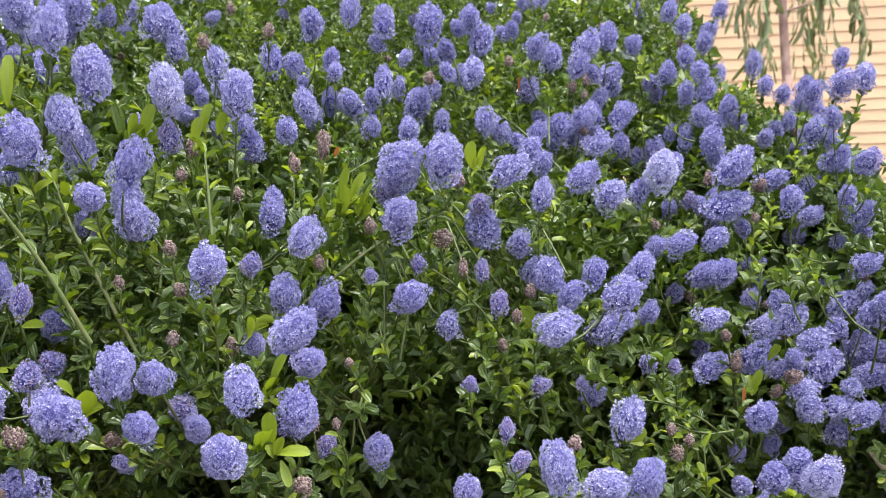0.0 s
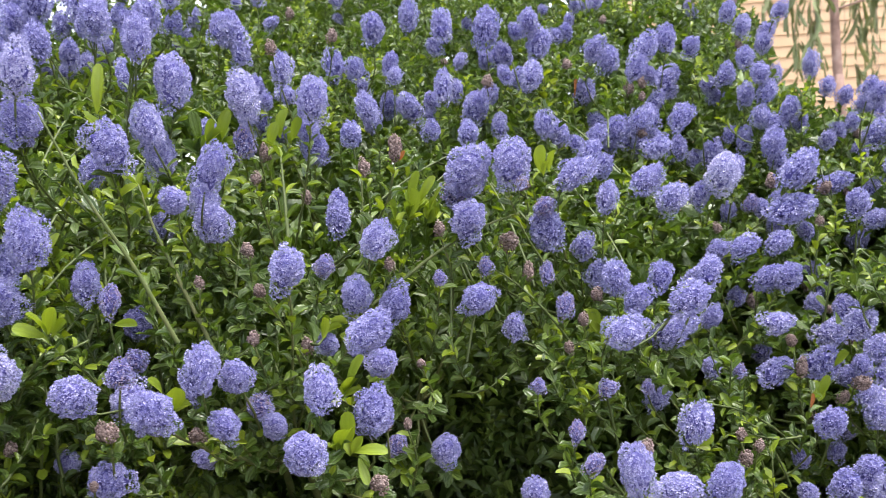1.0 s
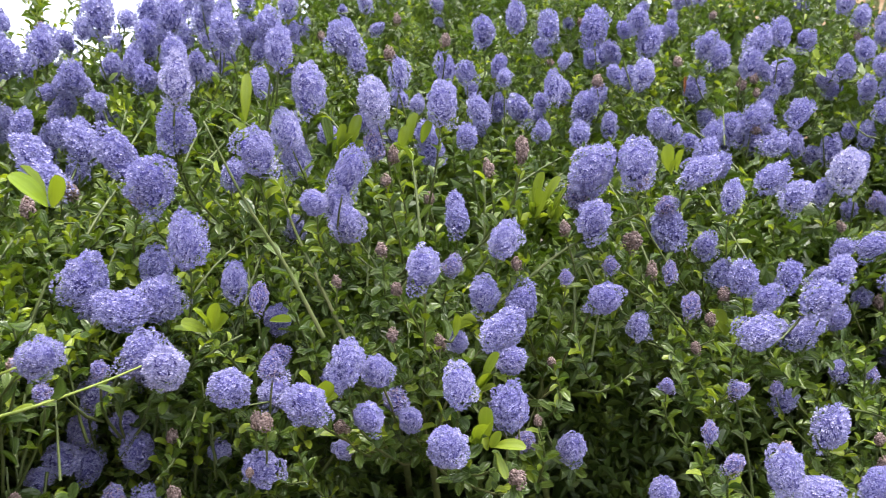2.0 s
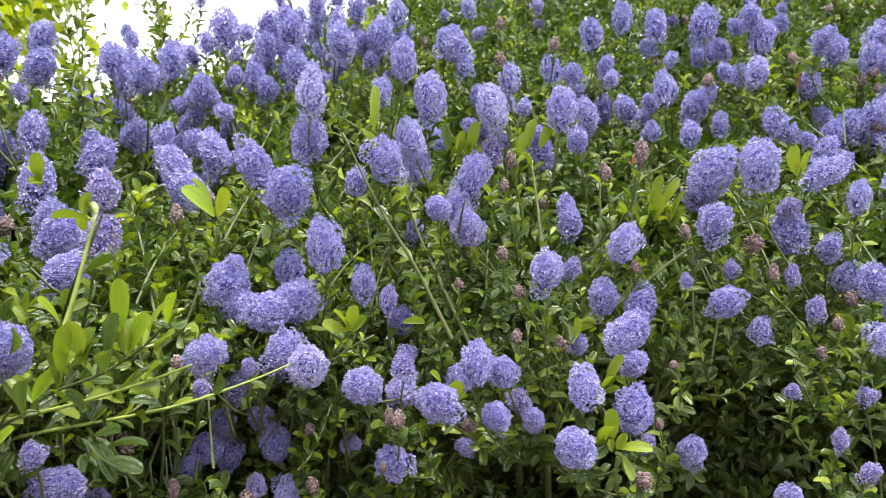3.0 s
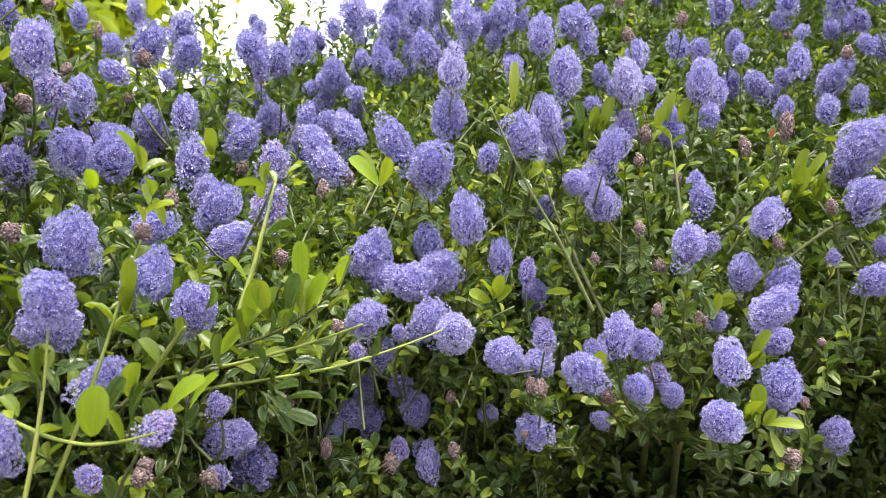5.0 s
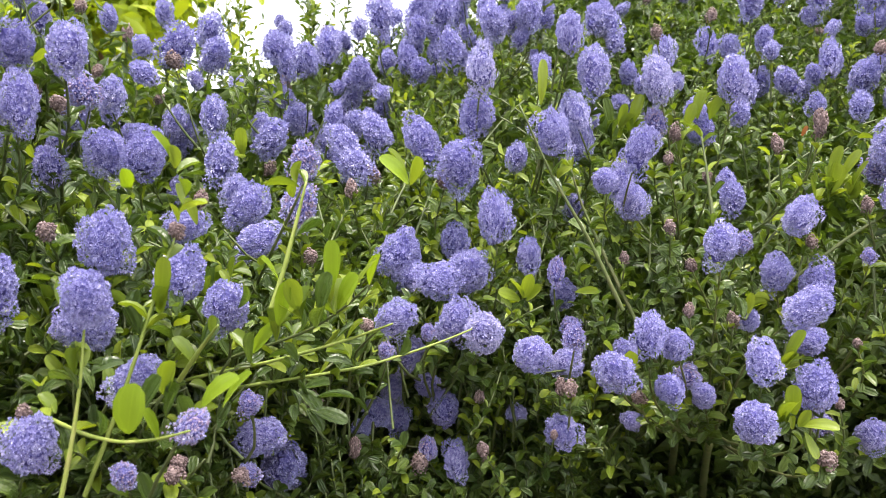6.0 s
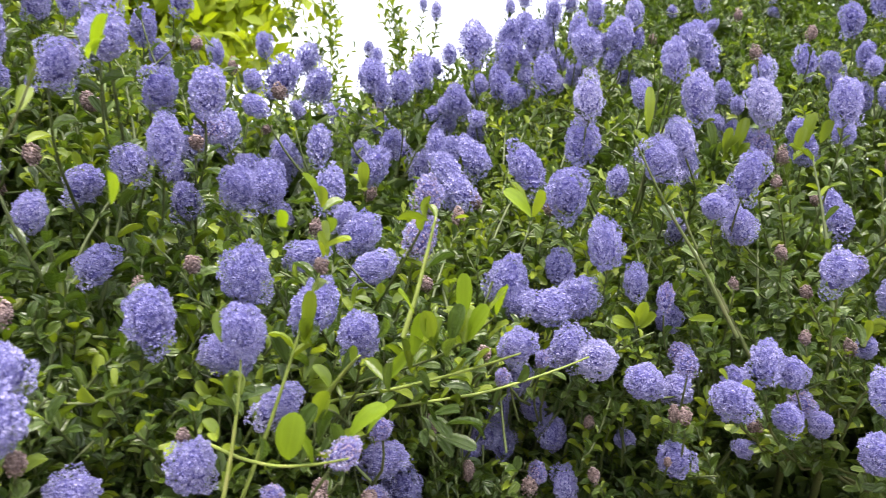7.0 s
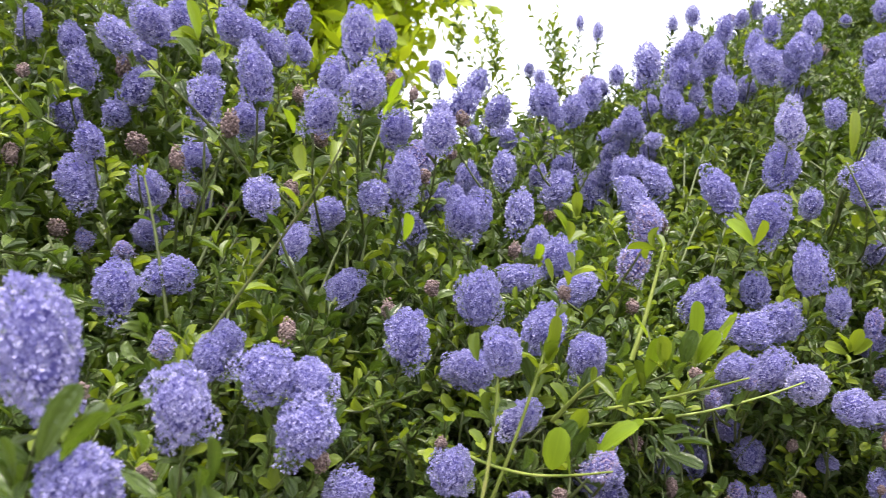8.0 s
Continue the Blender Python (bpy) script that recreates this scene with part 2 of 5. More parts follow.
def floret_head(seed, florets, kind):
    """A flower head of unit width and length: a bunch of small domed umbels, each set with open florets or closed buds, round a core."""
    r = np.random.RandomState(seed)
    # One upright main body, tapering a little, with smaller bunches at its foot and sides.
    blobs = [(np.array((0.0, 0.0, r.uniform(-0.06, 0.02))), r.uniform(0.37, 0.43), r.uniform(0.42, 0.5)),
             (np.array((r.uniform(-0.05, 0.05), r.uniform(-0.05, 0.05), r.uniform(0.16, 0.28))), r.uniform(0.24, 0.32), r.uniform(0.26, 0.34))]
    for _ in range(r.randint(2, 6)):
        a, size = r.uniform(0, 6.28), r.uniform(0.15, 0.28)
        z = r.uniform(-0.42, 0.2)
        out = r.uniform(0.2, 0.38)
        blobs.append((np.array((np.cos(a) * out, np.sin(a) * out, z)), size, size * r.uniform(0.9, 1.25)))
    umbels = 26 if kind == "bud" else 74
    knots = unit(r.normal(size=(umbels, 3)))
    for _ in range(14):
        push = knots[:, None] - knots[None]
        knots = unit(knots + (push / (np.linalg.norm(push, axis=2, keepdims=True) ** 3 + 0.003)).sum(1) * 0.0025)
    swell = r.uniform(-0.12, 0.1, umbels)
    span = 2.1 / umbels**0.5

    def shape(d):
        """The farthest skin of the bunch along each direction from its middle."""
        best = np.full(len(d), 0.2)
        for c, wide, tall in blobs:
            inv = 1 / np.array((wide, wide, tall))
            dd, cc = d * inv, c * inv
            h, q = dd @ cc, (dd * dd).sum(1)
            disc = h * h - q * (cc @ cc - 1)
            best = np.maximum(best, np.where(disc > 0, (h + np.sqrt(np.maximum(disc, 0))) / q, 0))
        return d * best[:, None]

    i = np.arange(florets)
    z = 1 - 2 * (i + 0.5) / florets
    turn = np.pi * (3 - 5**0.5) * i
    d = unit(np.stack([np.cos(turn) * np.sqrt(1 - z * z), np.sin(turn) * np.sqrt(1 - z * z), z], 1) + r.normal(size=(florets, 3)) * 0.25 / florets**0.5)
    home = (d @ knots.T).argmax(1)
    tilt = (d - knots[home]) / span
    dome = np.sqrt(np.maximum(0.0, 1 - (tilt * tilt).sum(1)))
    place = shape(d) * (0.77 + 0.3 * dome + swell[home] + r.uniform(-0.035, 0.035, florets) + np.where(r.rand(florets) < 0.04, 0.06, 0.0))[:, None]
    out = unit(d * (1, 1, 0.75) + tilt * 0.9 + r.normal(size=(florets, 3)) * 0.24)
    side = unit(np.cross(out, r.normal(size=(florets, 3))))
    over = np.cross(out, side)
    closed = np.full(florets, kind == "bud") | ((kind == "faded") & (r.rand(florets) < 0.5))
    opened = ~closed
    verts, faces, slots, at = [], [], [], 0
    if opened.any():
        # Open florets: four spoon-shaped petals round a point, cupped upwards.
        k = opened.sum()
        s = 0.038 * (1080 / florets) ** 0.5 * r.uniform(0.7, 1.25, k)[:, None]
        spin, lift = r.uniform(0, 6.28, k), r.uniform(0.2, 0.9, k)[:, None]
        p, n, e1, e2 = (v[opened] for v in (place, out, side, over))
        rings = [p - n * s * 0.45]
        for j in range(4):
            for off in (-0.44, 0.44):
                q = spin + j * np.pi / 2 + off
                rings.append(p + s * (np.cos(q)[:, None] * e1 + np.sin(q)[:, None] * e2 + lift * n))
        verts.append(np.stack(rings, 1).reshape(-1, 3))
        for m in range(k):
            o = at + m * 9
            faces += [(o, o + 1 + 2 * j, o + 2 + 2 * j) for j in range(4)]
        slots += [0] * (4 * k)
        at += 9 * k
    if closed.any():
        # Closed buds: little rounded knobs.
        k = closed.sum()
        s = (0.07 * (125 / florets) ** 0.5 if kind == "bud" else 0.034) * r.uniform(0.75, 1.25, k)[:, None]
        p, n, e1, e2 = (v[closed] for v in (place, out, side, over))
        rings = [p + n * s * 1.15]
        for up, wide in ((0.62, 0.72), (-0.35, 1.0)):
            rings += [p + n * s * up + s * wide * (np.cos(q + up) * e1 + np.sin(q + up) * e2) for q in np.arange(5) * 1.2566]
        verts.append(np.stack(rings, 1).reshape(-1, 3))
        for m in range(k):
            o = at + m * 11
            faces += [(o, o + 1 + j, o + 1 + (j + 1) % 5) for j in range(5)] + [(o + 1 + j, o + 6 + j, o + 6 + (j + 1) % 5, o + 1 + (j + 1) % 5) for j in range(5)]
        slots += [2 if kind == "faded" else 0] * (10 * k)
        at += 11 * k
    rows, cols = 6, 8
    grid = np.array([(np.sin(np.pi * u / rows) * np.cos(j * 2 * np.pi / cols), np.sin(np.pi * u / rows) * np.sin(j * 2 * np.pi / cols), np.cos(np.pi * u / rows)) for u in range(rows + 1) for j in range(cols)])
    verts.append(shape(grid) * 0.7)
    for u in range(rows):
        for j in range(cols):
            faces.append((at + u * cols + j, at + (u + 1) * cols + j, at + (u + 1) * cols + (j + 1) % cols, at + u * cols + (j + 1) % cols))
            slots.append(1)
    verts = np.concatenate(verts)
    low, high = np.percentile(verts, 2, axis=0), np.percentile(verts, 98, axis=0)
    wide = (high[0] - low[0] + high[1] - low[1]) / 2
    verts = (verts - (low + high) / 2) / np.array((wide, wide, high[2] - low[2]))
    return mesh_of(kind + "_head", verts, faces, BUD if kind == "bud" else PALE if kind == "pale" else PETAL, BUD if kind == "bud" else CORE, FADED, slots=slots, smooth=kind == "bud")


BLUE_HEADS = [floret_head(20 + i, 1080, "blue") for i in range(14)]
PLAIN_HEADS = [floret_head(60 + i, 430, "blue") for i in range(10)]
PALE_HEADS = [floret_head(80 + i, 900, "pale") for i in range(3)]
FADED_HEADS = [floret_head(40 + i, 400, "faded") for i in range(4)]
BUD_HEADS = [floret_head(50 + i, 125, "bud") for i in range(4)]


# ---- ground ----
gv = [(x, y, 0.03 * noise.noise(Vector((x * 0.7, y * 0.7, 3)))) if abs(x) < 30 and abs(y) < 30 else (x, y, 0.0)
      for y in np.concatenate([[-900, -300, -100, -40], np.linspace(-12, 16, 57), [40, 100, 300, 900]]).tolist()
      for x in np.concatenate([[-900, -300, -100, -40], np.linspace(-14, 14, 57), [40, 100, 300, 900]]).tolist()]
gf = [(j * 65 + i, j * 65 + i + 1, (j + 1) * 65 + i + 1, (j + 1) * 65 + i) for j in range(64) for i in range(64)]
tagged(new("ground", mesh_of("ground", gv, gf, SOIL, smooth=True)), "brown garden soil strewn with leaf litter", "ground", kind="structure")

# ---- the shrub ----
# Middle of the camera's path; the foliage is laid out and cleared from here.
CAMERA_MID = np.array([-0.12, -0.10, 1.45])
bush = tagged(new("flowering_shrub"), "large evergreen shrub covered in blue-violet flower heads", "shrub")
bush.empty_display_size = 0.3
heads, bare = [], []
leaf_rows, deep_rows, near_rows, twigs = [], [], [], []


def leaf_at(place, way, up, size, young, into, ratio=None):
    into.append((place, way, up, size, ratio or rng.uniform(0.38, 0.56), rng.uniform(0.2, 0.7), rng.uniform(-0.1, 0.45), 1 if young else 0))


def sprig_leaves(points, count, size, young, into):
    """Leaves up a twig, alternate, with a rosette at its tip."""
    points = np.asarray(points)
    way = unit(points[-1] - points[0])
    a = rng.uniform(0, 6.28)
    for i in range(count):
        s = (i + 0.6) / count
        f = s * (len(points) - 1)
        k = min(int(f), len(points) - 2)
        p = points[k] + (points[k + 1] - points[k]) * (f - k)
        a += 2.4
        side = unit(np.cross(way, (0.3, 0.5, 0.8)))
        out = np.cos(a) * side + np.sin(a) * np.cross(way, side)
        lift = 0.65 + 0.5 * s
        d = unit(out + way * lift + np.array([0, 0, 0.15]) + rng.normal(size=3) * 0.15)
        leaf_at(p, d, unit(way + np.array([0, 0, 0.5]) + rng.normal(size=3) * 0.2), size * rng.uniform(0.7, 1.15) * (1 - 0.25 * s), rng.rand() < young * (0.3 + s), into)


# Tips of the long stems; what they carry needs no other stalk.
TIPS = np.array([(-0.610, 0.284, 1.434), (-0.635, 0.225, 1.378), (-0.568, 0.384, 1.474), (-0.582, 0.294, 1.370), (-0.524, 0.209, 1.322)])


def branch(blue=(), faded=(), bud=(), pale=()):
    """A limb from inside the shrub that forks to each of its flower heads; each head on a leafy stalk."""
    rows = [(np.array(r[:3]), r[3] / 1000, r[4] / 1000, np.array((r[5], r[6], max(0.1, 1 - r[5] ** 2 - r[6] ** 2) ** 0.5)), kind) for some, kind in ((blue, "blue"), (faded, "faded"), (bud, "bud"), (pale, "pale")) for r in some]
    mid = np.mean([r[0] for r in rows], 0)
    away = unit((mid - CAMERA_MID) * (1, 1, 0))
    root = mid + away * 0.6 + np.array((0, 0, -0.42))
    fork = mid + away * 0.2 + np.array((0, 0, -0.14))
    foot = root * (1, 1, 0) + away * 0.12 + np.array((rng.uniform(-0.1, 0.1), rng.uniform(-0.1, 0.1), 0.0))
    stems = [tube(curve_points(foot, root, away * 0.1, 7), np.linspace(0.012, 0.008, 7)), tube(curve_points(root, fork, away * 0.04, 5), np.linspace(0.008, 0.005, 5))]
    limb = child("branch", bpy.data.meshes.new("branch"), bush)
    for p, w, l, axis, kind in rows:
        axis = unit(axis)
        base = p - axis * l * 0.45
        below = base - axis * 0.035 + away * 0.045 + np.array((rng.uniform(-0.02, 0.02), rng.uniform(-0.02, 0.02), -0.022))
        stalk = np.concatenate([curve_points(fork, below, np.array((rng.uniform(-0.02, 0.02), rng.uniform(-0.02, 0.02), -0.03)), 5), curve_points(below, base, np.array((0, 0, -0.006)), 4)[1:]])
        for _ in range(2):
            stalk[1:-1] = (stalk[:-2] + 2 * stalk[1:-1] + stalk[2:]) / 4
        if np.linalg.norm(TIPS - base, axis=1).min() > 0.03:
            stems.append(tube(stalk, np.linspace(0.0022, 0.0011, len(stalk)), 5))
        turn = Vector(axis).to_track_quat("Z", "Y").to_matrix().to_4x4() @ Matrix.Rotation(rng.uniform(0, 6.28), 4, "Z")
        far = np.linalg.norm(p - CAMERA_MID) > 1.12
        shape = {"blue": PLAIN_HEADS if far else BLUE_HEADS, "faded": FADED_HEADS, "bud": BUD_HEADS, "pale": PALE_HEADS}[kind]
        name = "flower_bud" if kind == "bud" else "flower_head"
        label = {"blue": "", "faded": "half-opened mauve flower head", "bud": "closed pinkish-brown bud cluster", "pale": "fully opened pale lilac flower head"}[kind]
        child(name, shape[rng.randint(len(shape))], limb, Matrix.Translation(p) @ turn @ Matrix.Diagonal((w * 0.89, w * 0.89, l * 0.95, 1)) @ Matrix.Scale(0.86 if kind == "bud" else 1.0, 4), label)
        heads.append((p, w))
        reach = stalk[-6:]
        near = np.linalg.norm(p - CAMERA_MID) < 0.72 and len(near_rows) < 222
        sprig_leaves(reach, 20, 0.026, 0.22, near_rows if near else leaf_rows)
    v, f = joined(stems)
    limb.data = mesh_of("branch", v, f, TWIG, smooth=True)


# Branches: flower heads as (x, y, z, width, length in mm, lean east, lean north).
branch(
    blue=[(-0.958, 0.115, 1.462, 42, 54, 0.86, 0.49), (-0.664, -0.110, 1.438, 47, 76, 0.10, -0.10), (-0.953, 0.060, 1.452, 43, 56, 0.22, -0.07), (-0.668, -0.092, 1.362, 46, 46, 0.35, -0.39)],
    faded=[(-0.813, 0.032, 1.413, 18, 23, 0.23, -0.22)],
    bud=[(-0.842, -0.024, 1.382, 23, 30, 0.59, -0.65)],
)
branch(
    blue=[(-0.713, 0.060, 1.394, 43, 47, 0.20, -0.23), (-0.703, 0.090, 1.386, 37, 36, 0.31, -0.38), (-0.688, -0.021, 1.390, 38, 54, 0.08, -0.10), (-0.795, 0.063, 1.400, 29, 38, 0.21, -0.21), (-0.798, 0.081, 1.413, 26, 34, 0.27, -0.29), (-0.690, 0.074, 1.357, 47, 45, 0.40, -0.35), (-0.749, 0.158, 1.279, 37, 49, 0.90, 0.14)],
    faded=[(-0.754, 0.078, 1.399, 20, 26, 0.76, -0.50)],
    bud=[(-0.809, 0.146, 1.412, 19, 26, 0.24, 0.03), (-0.761, -0.010, 1.333, 15, 19, 0.57, -0.59), (-0.706, 0.098, 1.325, 17, 21, 0.44, -0.46)],
)
branch(
    blue=[(-1.113, 0.175, 1.562, 41, 53, 0.08, -0.54), (-1.105, 0.091, 1.565, 48, 62, 0.34, -0.07), (-1.155, 0.194, 1.508, 37, 48, 0.65, -0.60)],
    faded=[(-1.121, 0.103, 1.504, 21, 27, 0.42, -0.45), (-1.067, 0.121, 1.490, 20, 26, 0.59, -0.65)],
    bud=[(-1.168, 0.190, 1.622, 31, 41, 0.55, -0.68)],
)
branch(
    blue=[(-0.913, 0.193, 1.662, 40, 67, 0.07, -0.11), (-1.044, 0.198, 1.591, 35, 47, -0.10, -0.23), (-1.002, 0.242, 1.633, 37, 48, 0.59, -0.65)],
    faded=[(-1.042, 0.183, 1.549, 22, 29, 0.18, -0.16)],
    bud=[(-1.004, 0.154, 1.583, 19, 34, 0.11, -0.08), (-0.914, 0.163, 1.610, 22, 33, 0.18, -0.02)],
)
branch(
    blue=[(-1.214, 0.193, 1.766, 42, 55, -0.15, -0.40), (-1.216, 0.215, 1.701, 44, 58, 0.66, -0.09), (-1.060, 0.267, 1.756, 44, 58, 0.40, -0.47), (-1.288, 0.178, 1.733, 41, 57, 0.12, -0.07), (-1.292, 0.156, 1.678, 39, 58, 0.11, -0.07), (-1.102, 0.180, 1.757, 45, 59, 0.55, -0.61), (-1.410, 0.323, 1.810, 30, 39, 0.16, -0.13), (-1.081, 0.339, 1.745, 32, 46, 0.11, -0.07), (-1.111, 0.396, 1.763, 28, 39, 0.11, -0.07), (-1.272, 0.339, 1.561, 28, 38, 0.24, 0.04), (-1.113, 0.569, 1.807, 35, 52, -0.02, -0.19), (-1.327, 0.180, 1.780, 38, 49, 0.22, -0.20), (-1.183, 0.264, 1.795, 37, 48, 0.22, -0.20)],
)
branch(
    blue=[(-1.244, 0.344, 1.753, 29, 38, 0.18, -0.16)],
)
branch(
    blue=[(-0.804, 0.382, 1.511, 40, 52, 0.53, -0.48), (-0.803, 0.347, 1.604, 37, 50, 0.22, 0.00), (-0.809, 0.244, 1.690, 35, 57, 0.15, -0.05), (-0.782, 0.225, 1.630, 38, 50, 0.22, 0.01), (-0.840, 0.218, 1.616, 35, 48, 0.40, 0.15), (-0.932, 0.294, 1.521, 37, 48, 0.92, -0.05), (-0.877, 0.208, 1.490, 31, 41, 0.31, 0.08), (-0.817, 0.307, 1.552, 37, 57, 0.18, -0.02), (-0.848, 0.324, 1.610, 37, 48, 0.79, -0.15), (-0.955, 0.330, 1.685, 37, 48, 0.31, -0.31)],
    faded=[(-0.977, 0.493, 1.601, 39, 51, 0.30, -0.57)],
)
branch(
    blue=[(-0.736, 0.323, 1.430, 45, 59, 0.39, -0.19), (-0.675, 0.347, 1.399, 41, 56, 0.51, 0.13), (-0.731, 0.288, 1.366, 31, 41, 0.84, 0.27), (-0.734, 0.221, 1.401, 42, 55, 0.42, -0.09), (-0.866, 0.264, 1.442, 37, 48, 0.70, 0.37), (-0.714, 0.287, 1.366, 40, 52, 0.38, -0.77)],
    bud=[(-0.796, 0.257, 1.422, 17, 24, 0.11, -0.08), (-0.772, 0.295, 1.441, 19, 24, 0.55, -0.61)],
)
branch(
    blue=[(-0.638, 0.360, 1.373, 38, 50, 0.40, -0.48), (-0.627, 0.221, 1.397, 33, 42, 0.20, -0.36), (-0.664, 0.285, 1.326, 30, 49, 0.79, 0.26), (-0.673, 0.206, 1.297, 36, 46, 0.52, -0.12)],
    faded=[(-0.547, 0.232, 1.316, 21, 28, 0.70, 0.22), (-0.638, 0.252, 1.266, 20, 26, 0.32, -0.63), (-0.620, 0.364, 1.293, 19, 24, 0.24, -0.44)],
    bud=[(-0.610, 0.286, 1.439, 14, 18, 0.32, -0.63), (-0.627, 0.293, 1.262, 16, 21, 0.63, -0.49), (-0.623, 0.285, 1.257, 17, 22, 0.53, -0.63), (-0.693, 0.216, 1.315, 13, 17, 0.41, -0.43)],
)
branch(
    blue=[(-0.840, 0.613, 1.458, 51, 67, 0.46, 0.06), (-0.777, 0.555, 1.419, 42, 66, 0.87, 0.29), (-0.883, 0.496, 1.522, 47, 63, 0.25, 0.02), (-0.809, 0.479, 1.440, 36, 57, 0.93, 0.30)],
    faded=[(-0.614, 0.441, 1.496, 29, 38, 0.09, -0.12), (-0.646, 0.471, 1.458, 38, 49, 0.43, -0.08)],
    bud=[(-0.887, 0.582, 1.471, 21, 27, 0.07, -0.07), (-0.738, 0.690, 1.479, 20, 28, 0.07, -0.07), (-0.685, 0.535, 1.404, 18, 23, 0.32, -0.63)],
)
branch(
    blue=[(-0.811, 0.802, 1.518, 53, 69, -0.51, -0.36), (-0.963, 0.698, 1.527, 49, 71, 0.25, 0.02), (-1.056, 0.782, 1.606, 44, 66, 0.07, -0.07), (-1.185, 0.838, 1.595, 53, 69, 0.52, -0.46), (-1.105, 0.637, 1.627, 39, 51, 0.29, -0.15), (-0.852, 0.928, 1.573, 49, 67, -0.31, -0.26), (-0.973, 0.816, 1.567, 56, 72, 0.59, -0.13), (-1.146, 0.784, 1.491, 38, 51, 0.07, -0.07), (-0.907, 0.665, 1.482, 37, 49, 0.46, -0.18), (-1.140, 0.696, 1.563, 53, 68, 0.70, -0.21), (-0.829, 0.800, 1.551, 45, 59, -0.49, -0.39), (-1.170, 0.525, 1.539, 26, 42, 0.11, -0.07), (-1.072, 0.670, 1.554, 36, 47, 0.14, -0.10)],
)
branch(
    blue=[(-0.677, 0.433, 1.239, 38, 55, 0.94, 0.31), (-0.719, 0.517, 1.181, 51, 66, 0.51, -0.38), (-0.541, 0.473, 1.352, 32, 41, 0.90, -0.07)],
    faded=[(-0.593, 0.534, 1.308, 18, 24, 0.27, -0.52), (-0.657, 0.399, 1.217, 22, 29, 0.38, -0.76)],
    bud=[(-0.664, 0.573, 1.190, 17, 29, 0.07, -0.07), (-0.648, 0.380, 1.222, 19, 25, 0.38, -0.77), (-0.602, 0.514, 1.336, 17, 22, 0.20, -0.37)],
)
branch(
    blue=[(-1.223, 0.871, 1.750, 62, 84, 0.64, 0.19), (-1.430, 0.900, 1.835, 38, 50, 0.07, -0.07), (-1.149, 1.218, 1.802, 59, 77, 0.26, -0.48), (-0.964, 1.058, 1.702, 45, 58, 0.20, -0.36), (-1.181, 1.158, 1.639, 62, 81, 0.18, -0.31), (-1.130, 1.181, 1.788, 51, 66, 0.07, -0.07), (-0.969, 1.079, 1.690, 41, 54, 0.11, -0.91), (-1.096, 1.136, 1.579, 62, 85, -0.03, -0.18), (-1.219, 1.119, 1.786, 50, 65, 0.11, -0.16), (-1.125, 1.063, 1.634, 44, 57, 0.53, -0.37), (-1.088, 0.925, 1.603, 40, 52, 0.43, -0.46)],
    bud=[(-1.185, 0.827, 1.714, 32, 41, 0.28, -0.52), (-1.381, 0.900, 1.800, 25, 40, 0.07, -0.07)],
)
branch(
    blue=[(-0.936, 0.993, 1.603, 37, 48, 0.35, -0.36), (-1.013, 1.098, 1.664, 42, 55, 0.76, -0.50), (-1.161, 1.064, 1.772, 54, 70, -0.02, -0.19), (-1.081, 1.045, 1.736, 51, 67, 0.32, -0.33), (-1.148, 0.888, 1.728, 55, 72, 0.71, -0.16)],
)
branch(
    blue=[(-1.322, 1.280, 1.818, 62, 81, 0.40, 0.01), (-1.483, 1.087, 1.891, 43, 56, 0.11, -0.17), (-1.401, 1.135, 1.852, 60, 78, 0.57, -0.02), (-1.398, 1.245, 1.739, 62, 92, -0.71, -0.47), (-1.265, 1.302, 1.785, 38, 59, 0.07, -0.07), (-1.413, 1.409, 1.907, 36, 47, 0.07, -0.07), (-1.126, 1.293, 1.848, 37, 48, 0.14, -0.22), (-1.161, 1.656, 2.039, 30, 45, 0.11, -0.07), (-1.311, 1.533, 2.029, 30, 51, 0.11, -0.07), (-1.534, 1.804, 2.151, 26, 49, 0.11, -0.07), (-1.527, 1.519, 1.964, 32, 41, 0.37, -0.38)],
    bud=[(-1.286, 1.238, 1.740, 32, 42, 0.07, -0.07)],
)
branch(
    blue=[(-0.537, 0.685, 1.439, 40, 62, -0.01, -0.11), (-0.671, 0.691, 1.396, 53, 69, 0.49, -0.30), (-0.637, 0.777, 1.405, 40, 52, -0.09, -0.15), (-0.596, 0.653, 1.368, 45, 59, 0.92, 0.30), (-0.626, 0.709, 1.204, 41, 53, 0.27, -0.50), (-0.599, 0.685, 1.150, 34, 49, 0.07, -0.07), (-0.568, 0.682, 1.378, 47, 61, 0.45, -0.68), (-0.570, 0.646, 1.324, 42, 54, 0.44, -0.13), (-0.656, 0.690, 1.369, 39, 50, 0.89, -0.22), (-0.707, 0.733, 1.178, 36, 46, 0.08, -0.10)],
    pale=[(-0.521, 0.610, 1.318, 42, 54, 0.36, -0.72)],
    faded=[(-0.624, 0.664, 1.167, 25, 33, 0.18, -0.32), (-0.571, 0.582, 1.321, 17, 22, 0.26, -0.50)],
)
branch(
    blue=[(-0.670, 0.796, 1.275, 31, 46, 0.22, -0.00), (-0.712, 0.730, 1.217, 34, 44, 0.21, -0.38), (-0.652, 0.678, 1.275, 34, 44, 0.57, -0.02)],
    bud=[(-0.630, 0.653, 1.153, 24, 31, 0.23, -0.42)],
)
